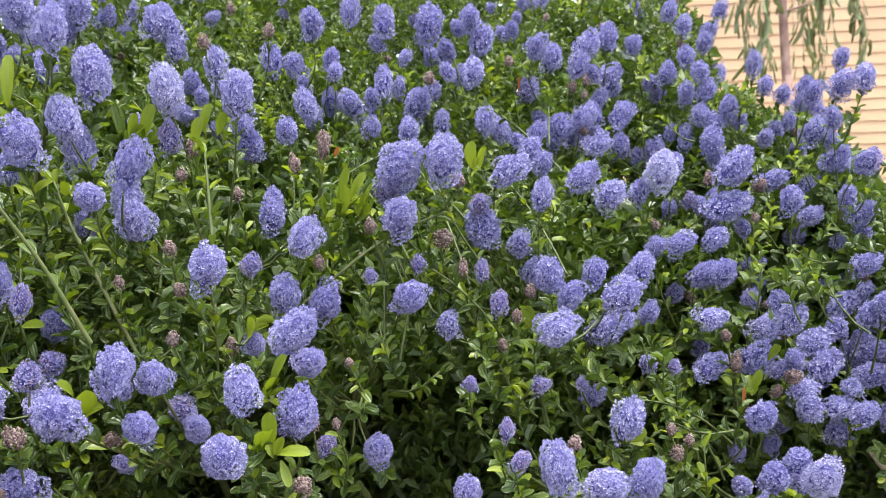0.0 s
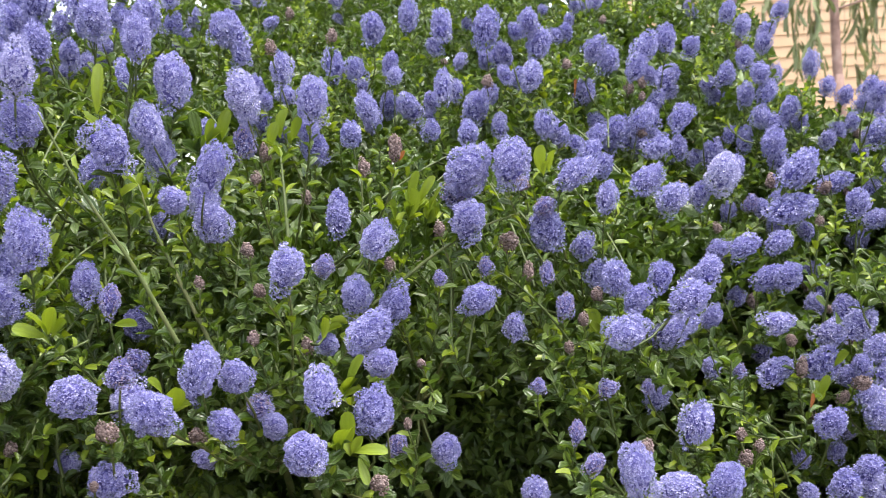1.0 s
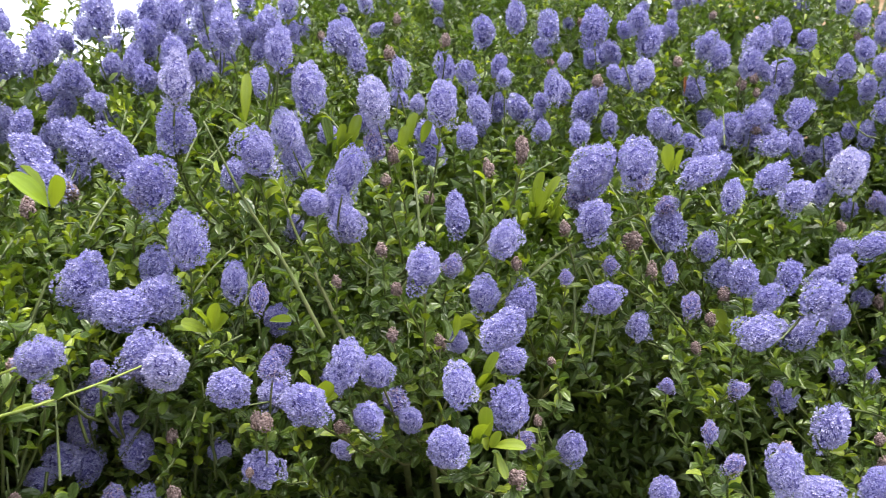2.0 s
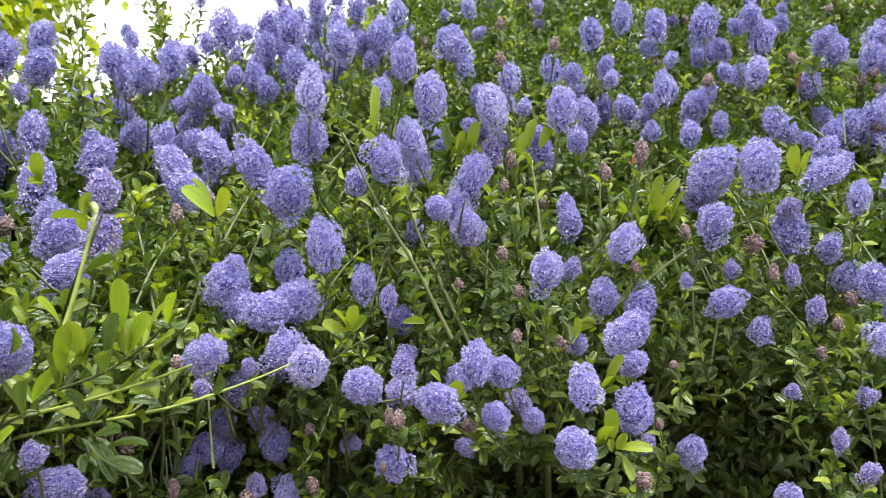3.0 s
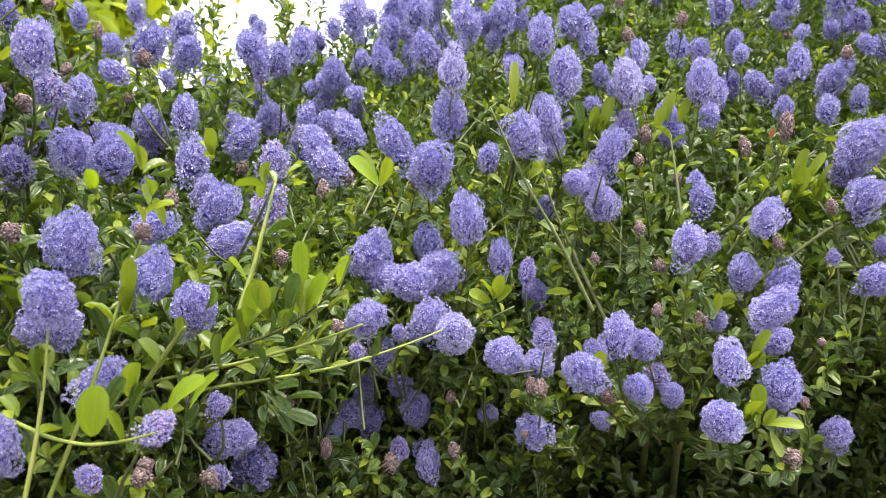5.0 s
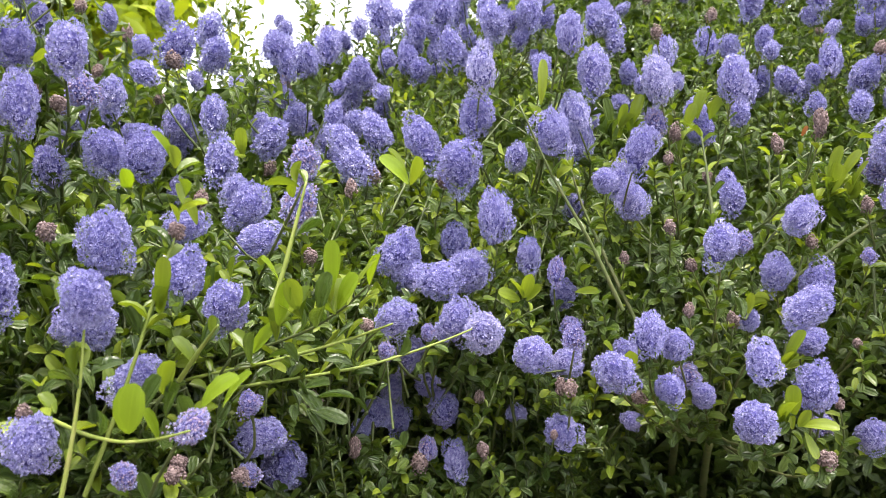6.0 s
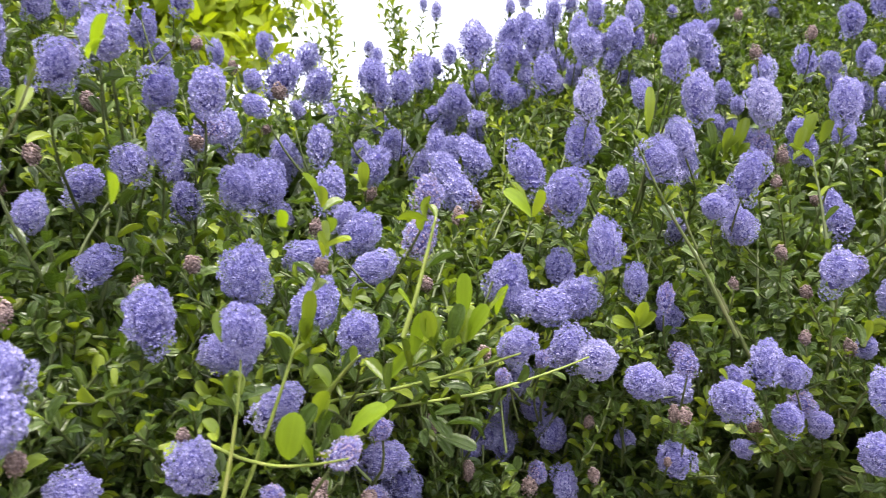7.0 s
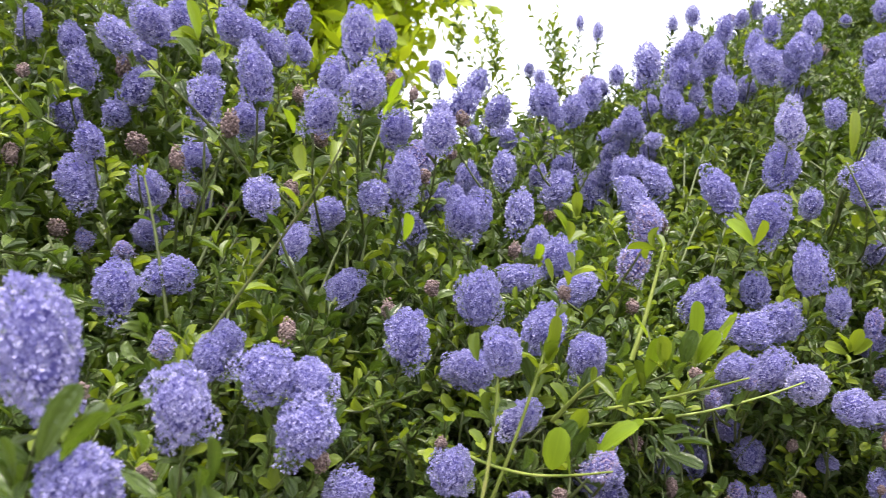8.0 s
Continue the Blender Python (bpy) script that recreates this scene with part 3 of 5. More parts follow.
branch(
    blue=[(-0.744, 1.161, 1.781, 53, 69, 0.06, -0.57), (-0.747, 1.326, 1.825, 44, 57, 0.04, -0.30), (-0.962, 1.125, 1.818, 57, 85, 0.07, -0.07), (-0.795, 1.084, 1.729, 45, 65, -0.09, -0.15), (-0.744, 1.331, 1.833, 52, 70, 0.07, -0.07), (-0.994, 1.316, 1.837, 53, 74, 0.07, -0.07), (-0.996, 1.520, 1.910, 53, 69, 0.07, -0.07), (-0.983, 1.252, 1.774, 39, 53, 0.07, -0.07), (-0.938, 1.295, 1.776, 35, 51, 0.07, -0.07), (-0.782, 1.229, 1.808, 43, 66, 0.07, -0.07), (-0.939, 1.185, 1.742, 43, 56, 0.28, -0.28), (-0.956, 1.251, 1.814, 45, 58, 0.20, -0.18), (-0.859, 1.185, 1.820, 52, 68, 0.39, -0.41)],
)
branch(
    blue=[(-0.810, 1.275, 1.845, 42, 67, 0.11, -0.07), (-0.752, 1.439, 1.902, 40, 61, 0.11, -0.07), (-0.807, 1.362, 1.899, 39, 53, 0.11, -0.07), (-0.909, 1.378, 1.923, 41, 56, 0.11, -0.07), (-0.969, 1.352, 1.896, 42, 55, 0.11, -0.07), (-1.019, 1.468, 1.992, 37, 48, 0.19, -0.17)],
)
branch(
    blue=[(-0.481, 0.886, 1.624, 48, 70, -0.06, -0.10), (-0.499, 0.767, 1.535, 46, 59, 0.04, -0.31), (-0.495, 0.831, 1.671, 33, 43, 0.03, -0.09), (-0.582, 0.963, 1.653, 32, 42, 0.03, -0.09), (-0.497, 0.850, 1.570, 40, 52, -0.23, -0.11), (-0.506, 0.897, 1.539, 40, 61, -0.14, -0.11), (-0.537, 0.959, 1.446, 32, 42, 0.05, -0.41), (-0.489, 0.818, 1.664, 31, 51, 0.07, -0.07), (-0.588, 0.700, 1.499, 56, 73, 0.45, -0.66), (-0.675, 0.766, 1.538, 47, 77, -0.41, -0.31), (-0.587, 0.750, 1.565, 46, 60, 0.24, -0.46), (-0.604, 0.910, 1.521, 34, 44, 0.29, -0.17)],
    pale=[(-0.564, 0.717, 1.615, 36, 62, 0.14, -0.04)],
)
branch(
    bud=[(-0.627, 0.732, 1.486, 21, 27, 0.20, -0.37)],
)
branch(
    blue=[(-0.469, 0.703, 1.193, 41, 53, 0.07, -0.80), (-0.519, 0.855, 1.332, 36, 46, 0.32, -0.62), (-0.420, 0.816, 1.183, 26, 34, 0.07, -0.84), (-0.536, 0.778, 1.388, 35, 46, 0.14, -0.22), (-0.427, 0.812, 1.265, 36, 47, 0.07, -0.86)],
    faded=[(-0.487, 0.742, 1.372, 23, 36, 0.20, -0.08), (-0.488, 0.794, 1.298, 27, 35, 0.06, -0.62), (-0.450, 0.692, 1.305, 26, 33, 0.03, -0.13)],
    bud=[(-0.431, 0.836, 1.382, 15, 20, 0.04, -0.34), (-0.447, 0.668, 1.253, 18, 23, 0.03, -0.17)],
)
branch(
    blue=[(-0.310, 0.789, 1.400, 41, 53, 0.05, -0.46), (-0.223, 0.801, 1.329, 42, 60, 0.78, -0.05), (-0.262, 0.747, 1.280, 37, 51, 0.03, -0.09), (-0.215, 0.779, 1.250, 44, 57, 0.20, -0.13), (-0.265, 0.701, 1.226, 43, 56, 0.07, -0.75), (-0.370, 0.702, 1.309, 38, 49, 0.03, -0.11), (-0.390, 0.639, 1.280, 42, 54, 0.07, -0.82), (-0.351, 0.743, 1.292, 33, 43, 0.07, -0.70), (-0.352, 0.713, 1.249, 33, 43, 0.07, -0.86), (-0.333, 0.804, 1.224, 29, 38, 0.07, -0.70)],
    faded=[(-0.351, 0.810, 1.245, 32, 42, 0.07, -0.83)],
    bud=[(-0.203, 0.750, 1.180, 24, 31, 0.31, -0.84), (-0.343, 0.795, 1.377, 17, 22, 0.07, -0.70)],
)
branch(
    bud=[(-0.342, 0.771, 1.328, 15, 20, 0.05, -0.37), (-0.305, 0.842, 1.308, 18, 23, 0.03, -0.09), (-0.389, 0.730, 1.233, 19, 25, 0.07, -0.80)],
)
branch(
    blue=[(-0.307, 0.896, 1.598, 40, 57, 0.16, -0.08), (-0.407, 0.826, 1.513, 38, 63, 0.36, -0.07), (-0.444, 0.805, 1.477, 32, 41, 0.07, -0.77), (-0.457, 0.914, 1.480, 40, 52, 0.19, -0.63), (-0.431, 0.879, 1.451, 43, 56, 0.06, -0.64)],
    pale=[(-0.406, 0.924, 1.611, 42, 64, -0.14, -0.11)],
    faded=[(-0.416, 0.950, 1.555, 34, 45, 0.04, -0.24), (-0.302, 0.906, 1.396, 25, 32, 0.35, -0.45)],
    bud=[(-0.214, 0.928, 1.539, 22, 41, 0.03, -0.09), (-0.267, 0.988, 1.521, 19, 32, -0.06, -0.10), (-0.391, 0.960, 1.543, 19, 32, 0.03, -0.09), (-0.364, 1.047, 1.485, 19, 24, 0.03, -0.13), (-0.378, 0.852, 1.419, 18, 24, 0.06, -0.56)],
)
branch(
    bud=[(-0.395, 0.932, 1.507, 17, 22, 0.03, -0.09)],
)
branch(
    blue=[(-0.428, 1.444, 1.749, 43, 69, 0.03, -0.09), (-0.607, 1.385, 1.809, 54, 75, -0.23, -0.11), (-0.356, 1.409, 1.660, 42, 61, -0.31, -0.12), (-0.610, 1.387, 1.816, 45, 67, 0.07, -0.07), (-0.627, 1.377, 1.813, 43, 62, 0.03, -0.09), (-0.534, 1.360, 1.672, 28, 37, 0.06, -0.56), (-0.349, 1.436, 1.814, 47, 61, 0.05, -0.41)],
    bud=[(-0.403, 1.346, 1.782, 24, 31, 0.03, -0.13)],
)
branch(
    blue=[(-0.466, 1.253, 1.708, 39, 58, 0.03, -0.09), (-0.404, 1.225, 1.570, 48, 62, 0.18, -0.70), (-0.342, 1.132, 1.452, 41, 54, 0.03, -0.09), (-0.361, 1.211, 1.477, 36, 47, 0.03, -0.13), (-0.407, 1.206, 1.597, 40, 52, 0.07, -0.78)],
    bud=[(-0.471, 1.215, 1.736, 24, 31, 0.05, -0.37)],
)
branch(
    blue=[(-0.234, 0.908, 1.427, 39, 51, 0.52, -0.12), (-0.264, 0.917, 1.357, 41, 54, 0.06, -0.64), (-0.219, 0.937, 1.347, 46, 60, 0.28, -0.74), (-0.160, 0.954, 1.155, 39, 50, 0.07, -0.70), (-0.115, 0.956, 1.348, 43, 55, 0.48, -0.84), (-0.293, 0.879, 1.302, 28, 36, 0.07, -0.70), (-0.226, 0.873, 1.283, 38, 50, 0.41, -0.80)],
    faded=[(-0.213, 0.901, 1.174, 29, 37, 0.06, -0.51), (-0.162, 0.943, 1.377, 17, 22, 0.04, -0.34)],
    bud=[(-0.175, 0.860, 1.284, 13, 17, 0.07, -0.70), (-0.164, 0.958, 1.439, 18, 24, 0.06, -0.55), (-0.224, 0.931, 1.395, 17, 22, 0.03, -0.13), (-0.212, 0.835, 1.221, 15, 20, 0.03, -0.13)],
)
branch(
    bud=[(-0.193, 0.864, 1.213, 13, 17, 0.04, -0.26)],
)
branch(
    blue=[(-0.217, 1.455, 1.703, 41, 66, 0.03, -0.09), (-0.050, 1.498, 1.723, 48, 62, 0.20, -0.18), (-0.343, 1.586, 1.690, 47, 61, 0.05, -0.38), (-0.290, 1.511, 1.672, 53, 70, -0.18, -0.86), (-0.169, 1.432, 1.608, 42, 55, 0.03, -0.13), (-0.161, 1.540, 1.673, 56, 73, 0.40, -0.68), (-0.240, 1.640, 1.863, 55, 74, 0.03, -0.09), (-0.142, 1.614, 1.847, 61, 85, 0.03, -0.09), (-0.034, 1.593, 1.806, 51, 67, 0.28, -0.08), (-0.024, 1.436, 1.623, 42, 54, -0.14, -0.14), (0.002, 1.502, 1.611, 42, 54, -0.09, -0.50), (-0.214, 1.680, 1.729, 37, 52, 0.03, -0.09), (-0.137, 1.600, 1.704, 40, 52, 0.36, -0.29)],
)
branch(
    blue=[(-0.308, 1.617, 1.883, 43, 71, 0.03, -0.09), (-0.055, 1.564, 1.842, 45, 59, 0.06, -0.61)],
    bud=[(-0.135, 1.514, 1.718, 27, 35, 0.06, -0.53)],
)
branch(
    blue=[(-0.071, 1.024, 1.302, 32, 41, 0.04, -0.28), (0.163, 1.058, 1.336, 46, 60, 0.76, -0.22), (0.029, 1.149, 1.404, 37, 48, 0.06, -0.62), (-0.026, 1.123, 1.432, 53, 69, -0.23, -0.11), (-0.128, 0.968, 1.448, 47, 61, 0.43, -0.62), (-0.072, 0.994, 1.521, 53, 68, 0.20, -0.08), (-0.127, 0.996, 1.515, 59, 76, 0.61, -0.41), (0.015, 1.095, 1.512, 43, 62, 0.78, -0.05), (0.124, 1.169, 1.502, 41, 58, 0.72, -0.05), (0.064, 1.039, 1.368, 40, 51, 0.05, -0.46), (0.060, 1.109, 1.477, 32, 48, 0.20, -0.08), (0.091, 1.029, 1.341, 38, 49, 0.33, -0.52), (0.129, 1.087, 1.364, 36, 47, 0.20, -0.20)],
)
branch(
    blue=[(0.048, 1.151, 1.365, 39, 50, 0.34, -0.51)],
    faded=[(-0.029, 1.101, 1.465, 32, 42, 0.23, -0.85), (-0.028, 1.078, 1.373, 22, 33, 0.03, -0.09), (-0.004, 1.033, 1.331, 27, 36, 0.20, -0.33), (-0.107, 0.993, 1.388, 21, 27, 0.05, -0.40), (-0.147, 1.021, 1.487, 41, 53, 0.32, -0.62)],
    bud=[(-0.053, 1.055, 1.376, 20, 33, 0.03, -0.09), (-0.079, 1.039, 1.419, 31, 40, 0.23, -0.85), (0.039, 1.039, 1.345, 20, 26, 0.05, -0.37), (-0.000, 1.013, 1.277, 16, 21, 0.04, -0.30), (0.019, 1.017, 1.315, 19, 25, 0.06, -0.55)],
)
branch(
    blue=[(0.068, 0.945, 1.310, 43, 56, 0.90, -0.15), (0.048, 0.693, 1.219, 34, 54, -0.06, -0.10), (0.132, 0.721, 1.199, 33, 43, 0.28, -0.09), (0.109, 0.845, 1.148, 41, 53, 0.82, -0.34), (-0.047, 0.939, 1.106, 38, 49, 0.06, -0.63)],
    faded=[(0.003, 0.884, 1.200, 18, 30, 0.03, -0.09), (0.016, 0.786, 1.195, 21, 27, 0.48, -0.45), (0.048, 0.985, 1.230, 22, 28, 0.94, -0.05), (-0.041, 0.940, 1.242, 18, 24, 0.06, -0.55)],
    bud=[(0.077, 0.842, 1.197, 19, 24, 0.05, -0.42)],
)
branch(
    blue=[(0.067, 1.746, 1.729, 48, 63, 0.03, -0.09), (0.119, 1.735, 1.794, 43, 65, 0.11, -0.09), (0.194, 1.705, 1.813, 54, 71, 0.36, -0.07), (0.254, 1.806, 1.758, 57, 74, 0.52, -0.16), (0.177, 1.670, 1.651, 58, 77, 0.52, -0.06), (0.122, 1.623, 1.624, 54, 70, 0.34, -0.51), (0.266, 1.741, 1.594, 43, 63, 0.03, -0.09), (0.344, 1.759, 1.584, 51, 66, 0.36, -0.23), (0.430, 1.597, 1.586, 50, 68, 0.03, -0.09), (0.081, 1.624, 1.797, 47, 61, 0.32, -0.59), (0.166, 1.648, 1.759, 47, 62, 0.44, -0.58), (0.241, 1.724, 1.833, 45, 62, 0.03, -0.09), (0.227, 1.781, 1.708, 41, 53, 0.35, -0.42)],
)
branch(
    blue=[(0.249, 1.600, 1.646, 48, 63, 0.52, -0.13), (0.406, 1.725, 1.608, 40, 62, 0.03, -0.09), (0.359, 1.671, 1.454, 36, 47, 0.04, -0.26), (0.376, 1.769, 1.758, 43, 56, 0.04, -0.32), (0.409, 1.729, 1.706, 42, 55, 0.04, -0.32), (0.427, 1.680, 1.651, 41, 53, 0.03, -0.09), (0.442, 1.691, 1.705, 41, 53, 0.36, -0.07)],
    bud=[(0.160, 1.716, 1.725, 27, 40, 0.03, -0.09)],
)
branch(
    blue=[(0.184, 1.314, 1.478, 48, 62, 0.72, -0.05), (0.429, 1.445, 1.528, 56, 83, 0.52, -0.06), (0.194, 1.547, 1.583, 45, 58, 0.87, -0.05), (0.052, 1.386, 1.560, 44, 58, 0.49, -0.39), (0.417, 1.454, 1.457, 58, 90, 0.94, -0.05), (0.075, 1.365, 1.537, 40, 52, 0.19, -0.60), (0.261, 1.486, 1.487, 43, 56, 0.06, -0.50)],
    pale=[(0.300, 1.463, 1.523, 62, 81, 0.20, -0.19)],
    faded=[(0.362, 1.512, 1.469, 28, 37, 0.05, -0.37)],
)
branch(
    blue=[(0.326, 1.224, 1.281, 39, 51, 0.99, -0.06), (0.369, 1.313, 1.344, 43, 56, 0.32, -0.60), (0.346, 1.337, 1.340, 44, 58, 0.58, -0.50), (0.211, 1.272, 1.347, 35, 46, 0.32, -0.58), (0.323, 1.464, 1.295, 34, 44, 0.07, -0.70), (0.241, 1.295, 1.282, 36, 46, 0.32, -0.58), (0.188, 1.231, 1.276, 36, 47, 0.87, -0.09), (0.309, 1.352, 1.393, 43, 56, 0.94, -0.05), (0.386, 1.426, 1.396, 41, 53, 0.65, -0.22), (0.272, 1.385, 1.384, 36, 47, 0.48, -0.45)],
)
branch(
    blue=[(0.161, 1.008, 1.180, 47, 61, 0.36, -0.11), (0.372, 1.135, 1.150, 41, 53, 0.33, -0.52), (0.147, 1.116, 1.280, 44, 57, 0.82, -0.35), (0.132, 1.140, 1.179, 32, 41, 0.86, -0.19), (0.399, 1.073, 1.101, 39, 50, 0.20, -0.53), (0.353, 1.028, 1.096, 40, 52, -0.08, -0.57)],
    pale=[(0.414, 1.020, 1.100, 48, 63, 0.34, -0.50)],
    faded=[(0.108, 1.064, 1.214, 19, 24, 0.06, -0.53), (0.263, 1.196, 1.210, 21, 27, 0.04, -0.34)],
    bud=[(0.234, 0.986, 1.158, 16, 21, 0.06, -0.52), (0.215, 0.997, 1.169, 16, 21, 0.04, -0.30)],
)
branch(
    blue=[(0.560, 2.119, 1.924, 48, 63, 0.59, -0.06), (0.655, 2.412, 1.856, 62, 81, 0.52, -0.06), (0.794, 2.486, 1.900, 49, 88, 0.03, -0.09), (0.436, 1.864, 1.884, 40, 56, 0.20, -0.08), (0.525, 1.882, 1.921, 37, 49, 0.49, -0.37), (0.402, 1.859, 1.917, 40, 52, 0.20, -0.25)],
)
branch(
    blue=[(0.422, 1.313, 1.203, 53, 69, 0.60, -0.45), (0.344, 1.300, 1.190, 47, 62, 0.87, -0.05), (0.465, 1.395, 1.240, 50, 65, 0.65, -0.22), (0.375, 1.488, 1.189, 34, 45, 0.51, -0.26), (0.459, 1.259, 1.274, 47, 61, 0.50, -0.34), (0.404, 1.356, 1.029, 30, 38, 0.03, -0.09)],
    bud=[(0.465, 1.264, 1.179, 29, 38, 0.34, -0.79), (0.377, 1.271, 1.202, 22, 40, 0.03, -0.09)],
)
branch(
    blue=[(0.686, 1.611, 1.696, 50, 65, 0.35, -0.39), (0.705, 1.800, 1.622, 56, 73, 0.64, -0.27), (0.680, 1.620, 1.548, 53, 68, 0.32, -0.60), (0.569, 1.674, 1.511, 45, 74, 0.97, -0.06), (0.692, 1.784, 1.498, 46, 59, 0.63, -0.31), (0.598, 1.791, 1.726, 36, 46, 0.05, -0.40), (0.634, 1.788, 1.705, 35, 46, 0.06, -0.56), (0.633, 1.658, 1.699, 40, 52, 0.05, -0.46), (0.745, 1.753, 1.774, 37, 48, 0.05, -0.42), (0.708, 1.563, 1.700, 44, 57, 0.03, -0.09), (0.590, 1.769, 1.607, 35, 46, 0.06, -0.56), (0.479, 1.658, 1.664, 40, 52, 0.03, -0.17), (0.540, 1.784, 1.648, 36, 46, 0.05, -0.40)],
)
branch(
    blue=[(0.643, 1.779, 1.644, 35, 46, 0.05, -0.40)],
)
branch(
    blue=[(0.651, 1.756, 1.389, 48, 62, 0.34, -0.47), (0.529, 1.667, 1.331, 41, 57, 0.94, -0.05), (0.664, 1.608, 1.296, 41, 54, 0.87, -0.05), (0.614, 1.435, 1.272, 47, 61, 0.51, -0.29), (0.673, 1.473, 1.533, 44, 57, 0.47, -0.48), (0.615, 1.580, 1.435, 38, 50, 0.87, -0.13), (0.673, 1.489, 1.438, 42, 55, 0.34, -0.48), (0.672, 1.481, 1.289, 38, 49, 0.35, -0.45), (0.646, 1.413, 1.349, 42, 55, 0.87, -0.12), (0.674, 1.555, 1.469, 40, 51, 0.04, -0.34)],
    bud=[(0.478, 1.465, 1.494, 27, 35, 0.07, -0.83)],
)
branch(
    blue=[(0.535, 1.365, 1.215, 51, 66, 0.78, -0.05), (0.533, 1.315, 1.186, 53, 68, 0.35, -0.38), (0.488, 1.290, 1.151, 39, 52, 0.94, -0.05), (0.550, 1.299, 1.122, 39, 56, 0.99, -0.06), (0.579, 1.274, 1.115, 40, 52, 0.77, -0.15), (0.625, 1.355, 1.162, 43, 58, 0.87, -0.05), (0.661, 1.412, 1.190, 40, 52, 0.66, -0.09), (0.479, 1.402, 1.025, 30, 39, 0.51, -0.23), (0.602, 1.296, 1.272, 46, 60, 0.33, -0.52)],
)

branch(
    blue=[(-0.497, 0.688, 1.284, 46, 42, 0.25, -0.45), (-0.486, 0.776, 1.260, 46, 38, 0.30, -0.50), (-0.544, 0.747, 1.196, 29, 27, 0.20, -0.30)],
    bud=[(-0.461, 0.677, 1.252, 15, 26, 0.20, -0.30), (-0.564, 0.685, 1.230, 16, 20, 0.20, -0.30), (-0.552, 0.665, 1.174, 17, 26, 0.20, -0.30), (-0.468, 0.672, 1.199, 11, 14, 0.20, -0.30)],
)
branch(
    blue=[(-0.668, 0.747, 1.222, 36, 36, 0.40, -0.50), (-0.718, 0.701, 1.192, 42, 37, 0.40, -0.40), (-0.719, 0.667, 1.180, 27, 25, 0.20, -0.30)],
)

# ---- long stems and large fresh leaves that stand out ----
def stem(r0, r1, line):
    """A smooth stem through the given places."""
    line = np.array(line)
    at = np.linspace(0, len(line) - 1, 4 * len(line))
    points = np.stack([np.interp(at, np.arange(len(line)), line[:, k]) for k in range(3)], 1)
    for _ in range(3):
        points[1:-1] = (points[:-2] + 2 * points[1:-1] + points[2:]) / 4
    v, f = tube(points, np.linspace(r0, r1 * 0.55, len(points)) * 0.001, 7)
    near = np.linalg.norm(points[len(points) // 2] - CAMERA_MID) < 0.78
    bare.extend(points[1::2] if near else points[len(points) // 4::3])
    child("stem", mesh_of("stem", v, f, STEM if near and line[0][1] > 0.15 else TWIG, smooth=True), bush)
    if np.linalg.norm(points[-1] - CAMERA_MID) < 0.56:
        return sprig_leaves(points[:len(points) // 3], 8, 0.024, 0.5, leaf_rows)
    sprig_leaves(points[len(points) // 5:], int(np.linalg.norm(points[-1] - points[0]) * (95 if near else 75)), 0.025, 0.85 if near else 0.35, leaf_rows)
    if near:
        # Leafy side shoots.
        for k in range(5, len(points) - 2, 4):
            side = unit(np.array((rng.normal() * 0.6, rng.normal() * 0.6, 1.0)))
            sprig_leaves(curve_points(points[k], points[k] + side * rng.uniform(0.025, 0.05), np.zeros(3), 3), 7, 0.026, 0.8, leaf_rows)


def leaf_mesh(fold, curl, skin):
    v, f, uv = leaf_shape(FINE, fold, curl)
    return mesh_of("leaf", v, f, skin, uv=uv, smooth=True)


LEAF_MESHES = {m: [leaf_mesh(fold, curl, m) for fold, curl in ((0.18, 0.12), (0.28, 0.26), (0.36, -0.06))] for m in (LEAF, YOUNG, FRESH, WITHERED)}


def set_leaf(foot, tip, up, width, skin):
    foot, tip = np.array(foot), np.array(tip)
    way = tip - foot
    size = np.linalg.norm(way)
    way = way / size
    side = unit(np.cross(way, up))
    up = np.cross(side, way)
    m = Matrix([[*(side[k] * width, way[k] * size, up[k] * size), foot[k]] for k in range(3)] + [[0, 0, 0, 1]])
    child("leaf", LEAF_MESHES[skin][rng.randint(3)], bush, m)


def large_leaves(skin, rows):
    for foot, tip, width in rows:
        # Leaf faces are turned partly towards the camera to fit its view.
        camera_side = unit(CAMERA_MID - np.array(foot))
        set_leaf(foot, tip, unit(camera_side * 0.8 + np.array((0, 0, 0.8)) + rng.normal(size=3) * 0.25), width * 0.98 / 1000, YOUNG if skin is FRESH and rng.rand() < (0.35 if np.linalg.norm(np.array(foot) - CAMERA_MID) < 0.75 else 0.8) else skin)
        # Smaller leaves of the same rosette.
        way = np.array(tip) - np.array(foot)
        size = np.linalg.norm(way)
        for _ in range(4 if np.linalg.norm(np.array(foot) - CAMERA_MID) > 0.62 else 2):
            leaf_at(np.array(foot) - way * rng.uniform(0.0, 0.5), unit(way / size + rng.normal(size=3) * 0.5), unit(camera_side * 0.6 + np.array((0, 0, 0.8)) + rng.normal(size=3) * 0.3), min(size, 0.034) * rng.uniform(0.5, 0.95), skin is FRESH, leaf_rows)


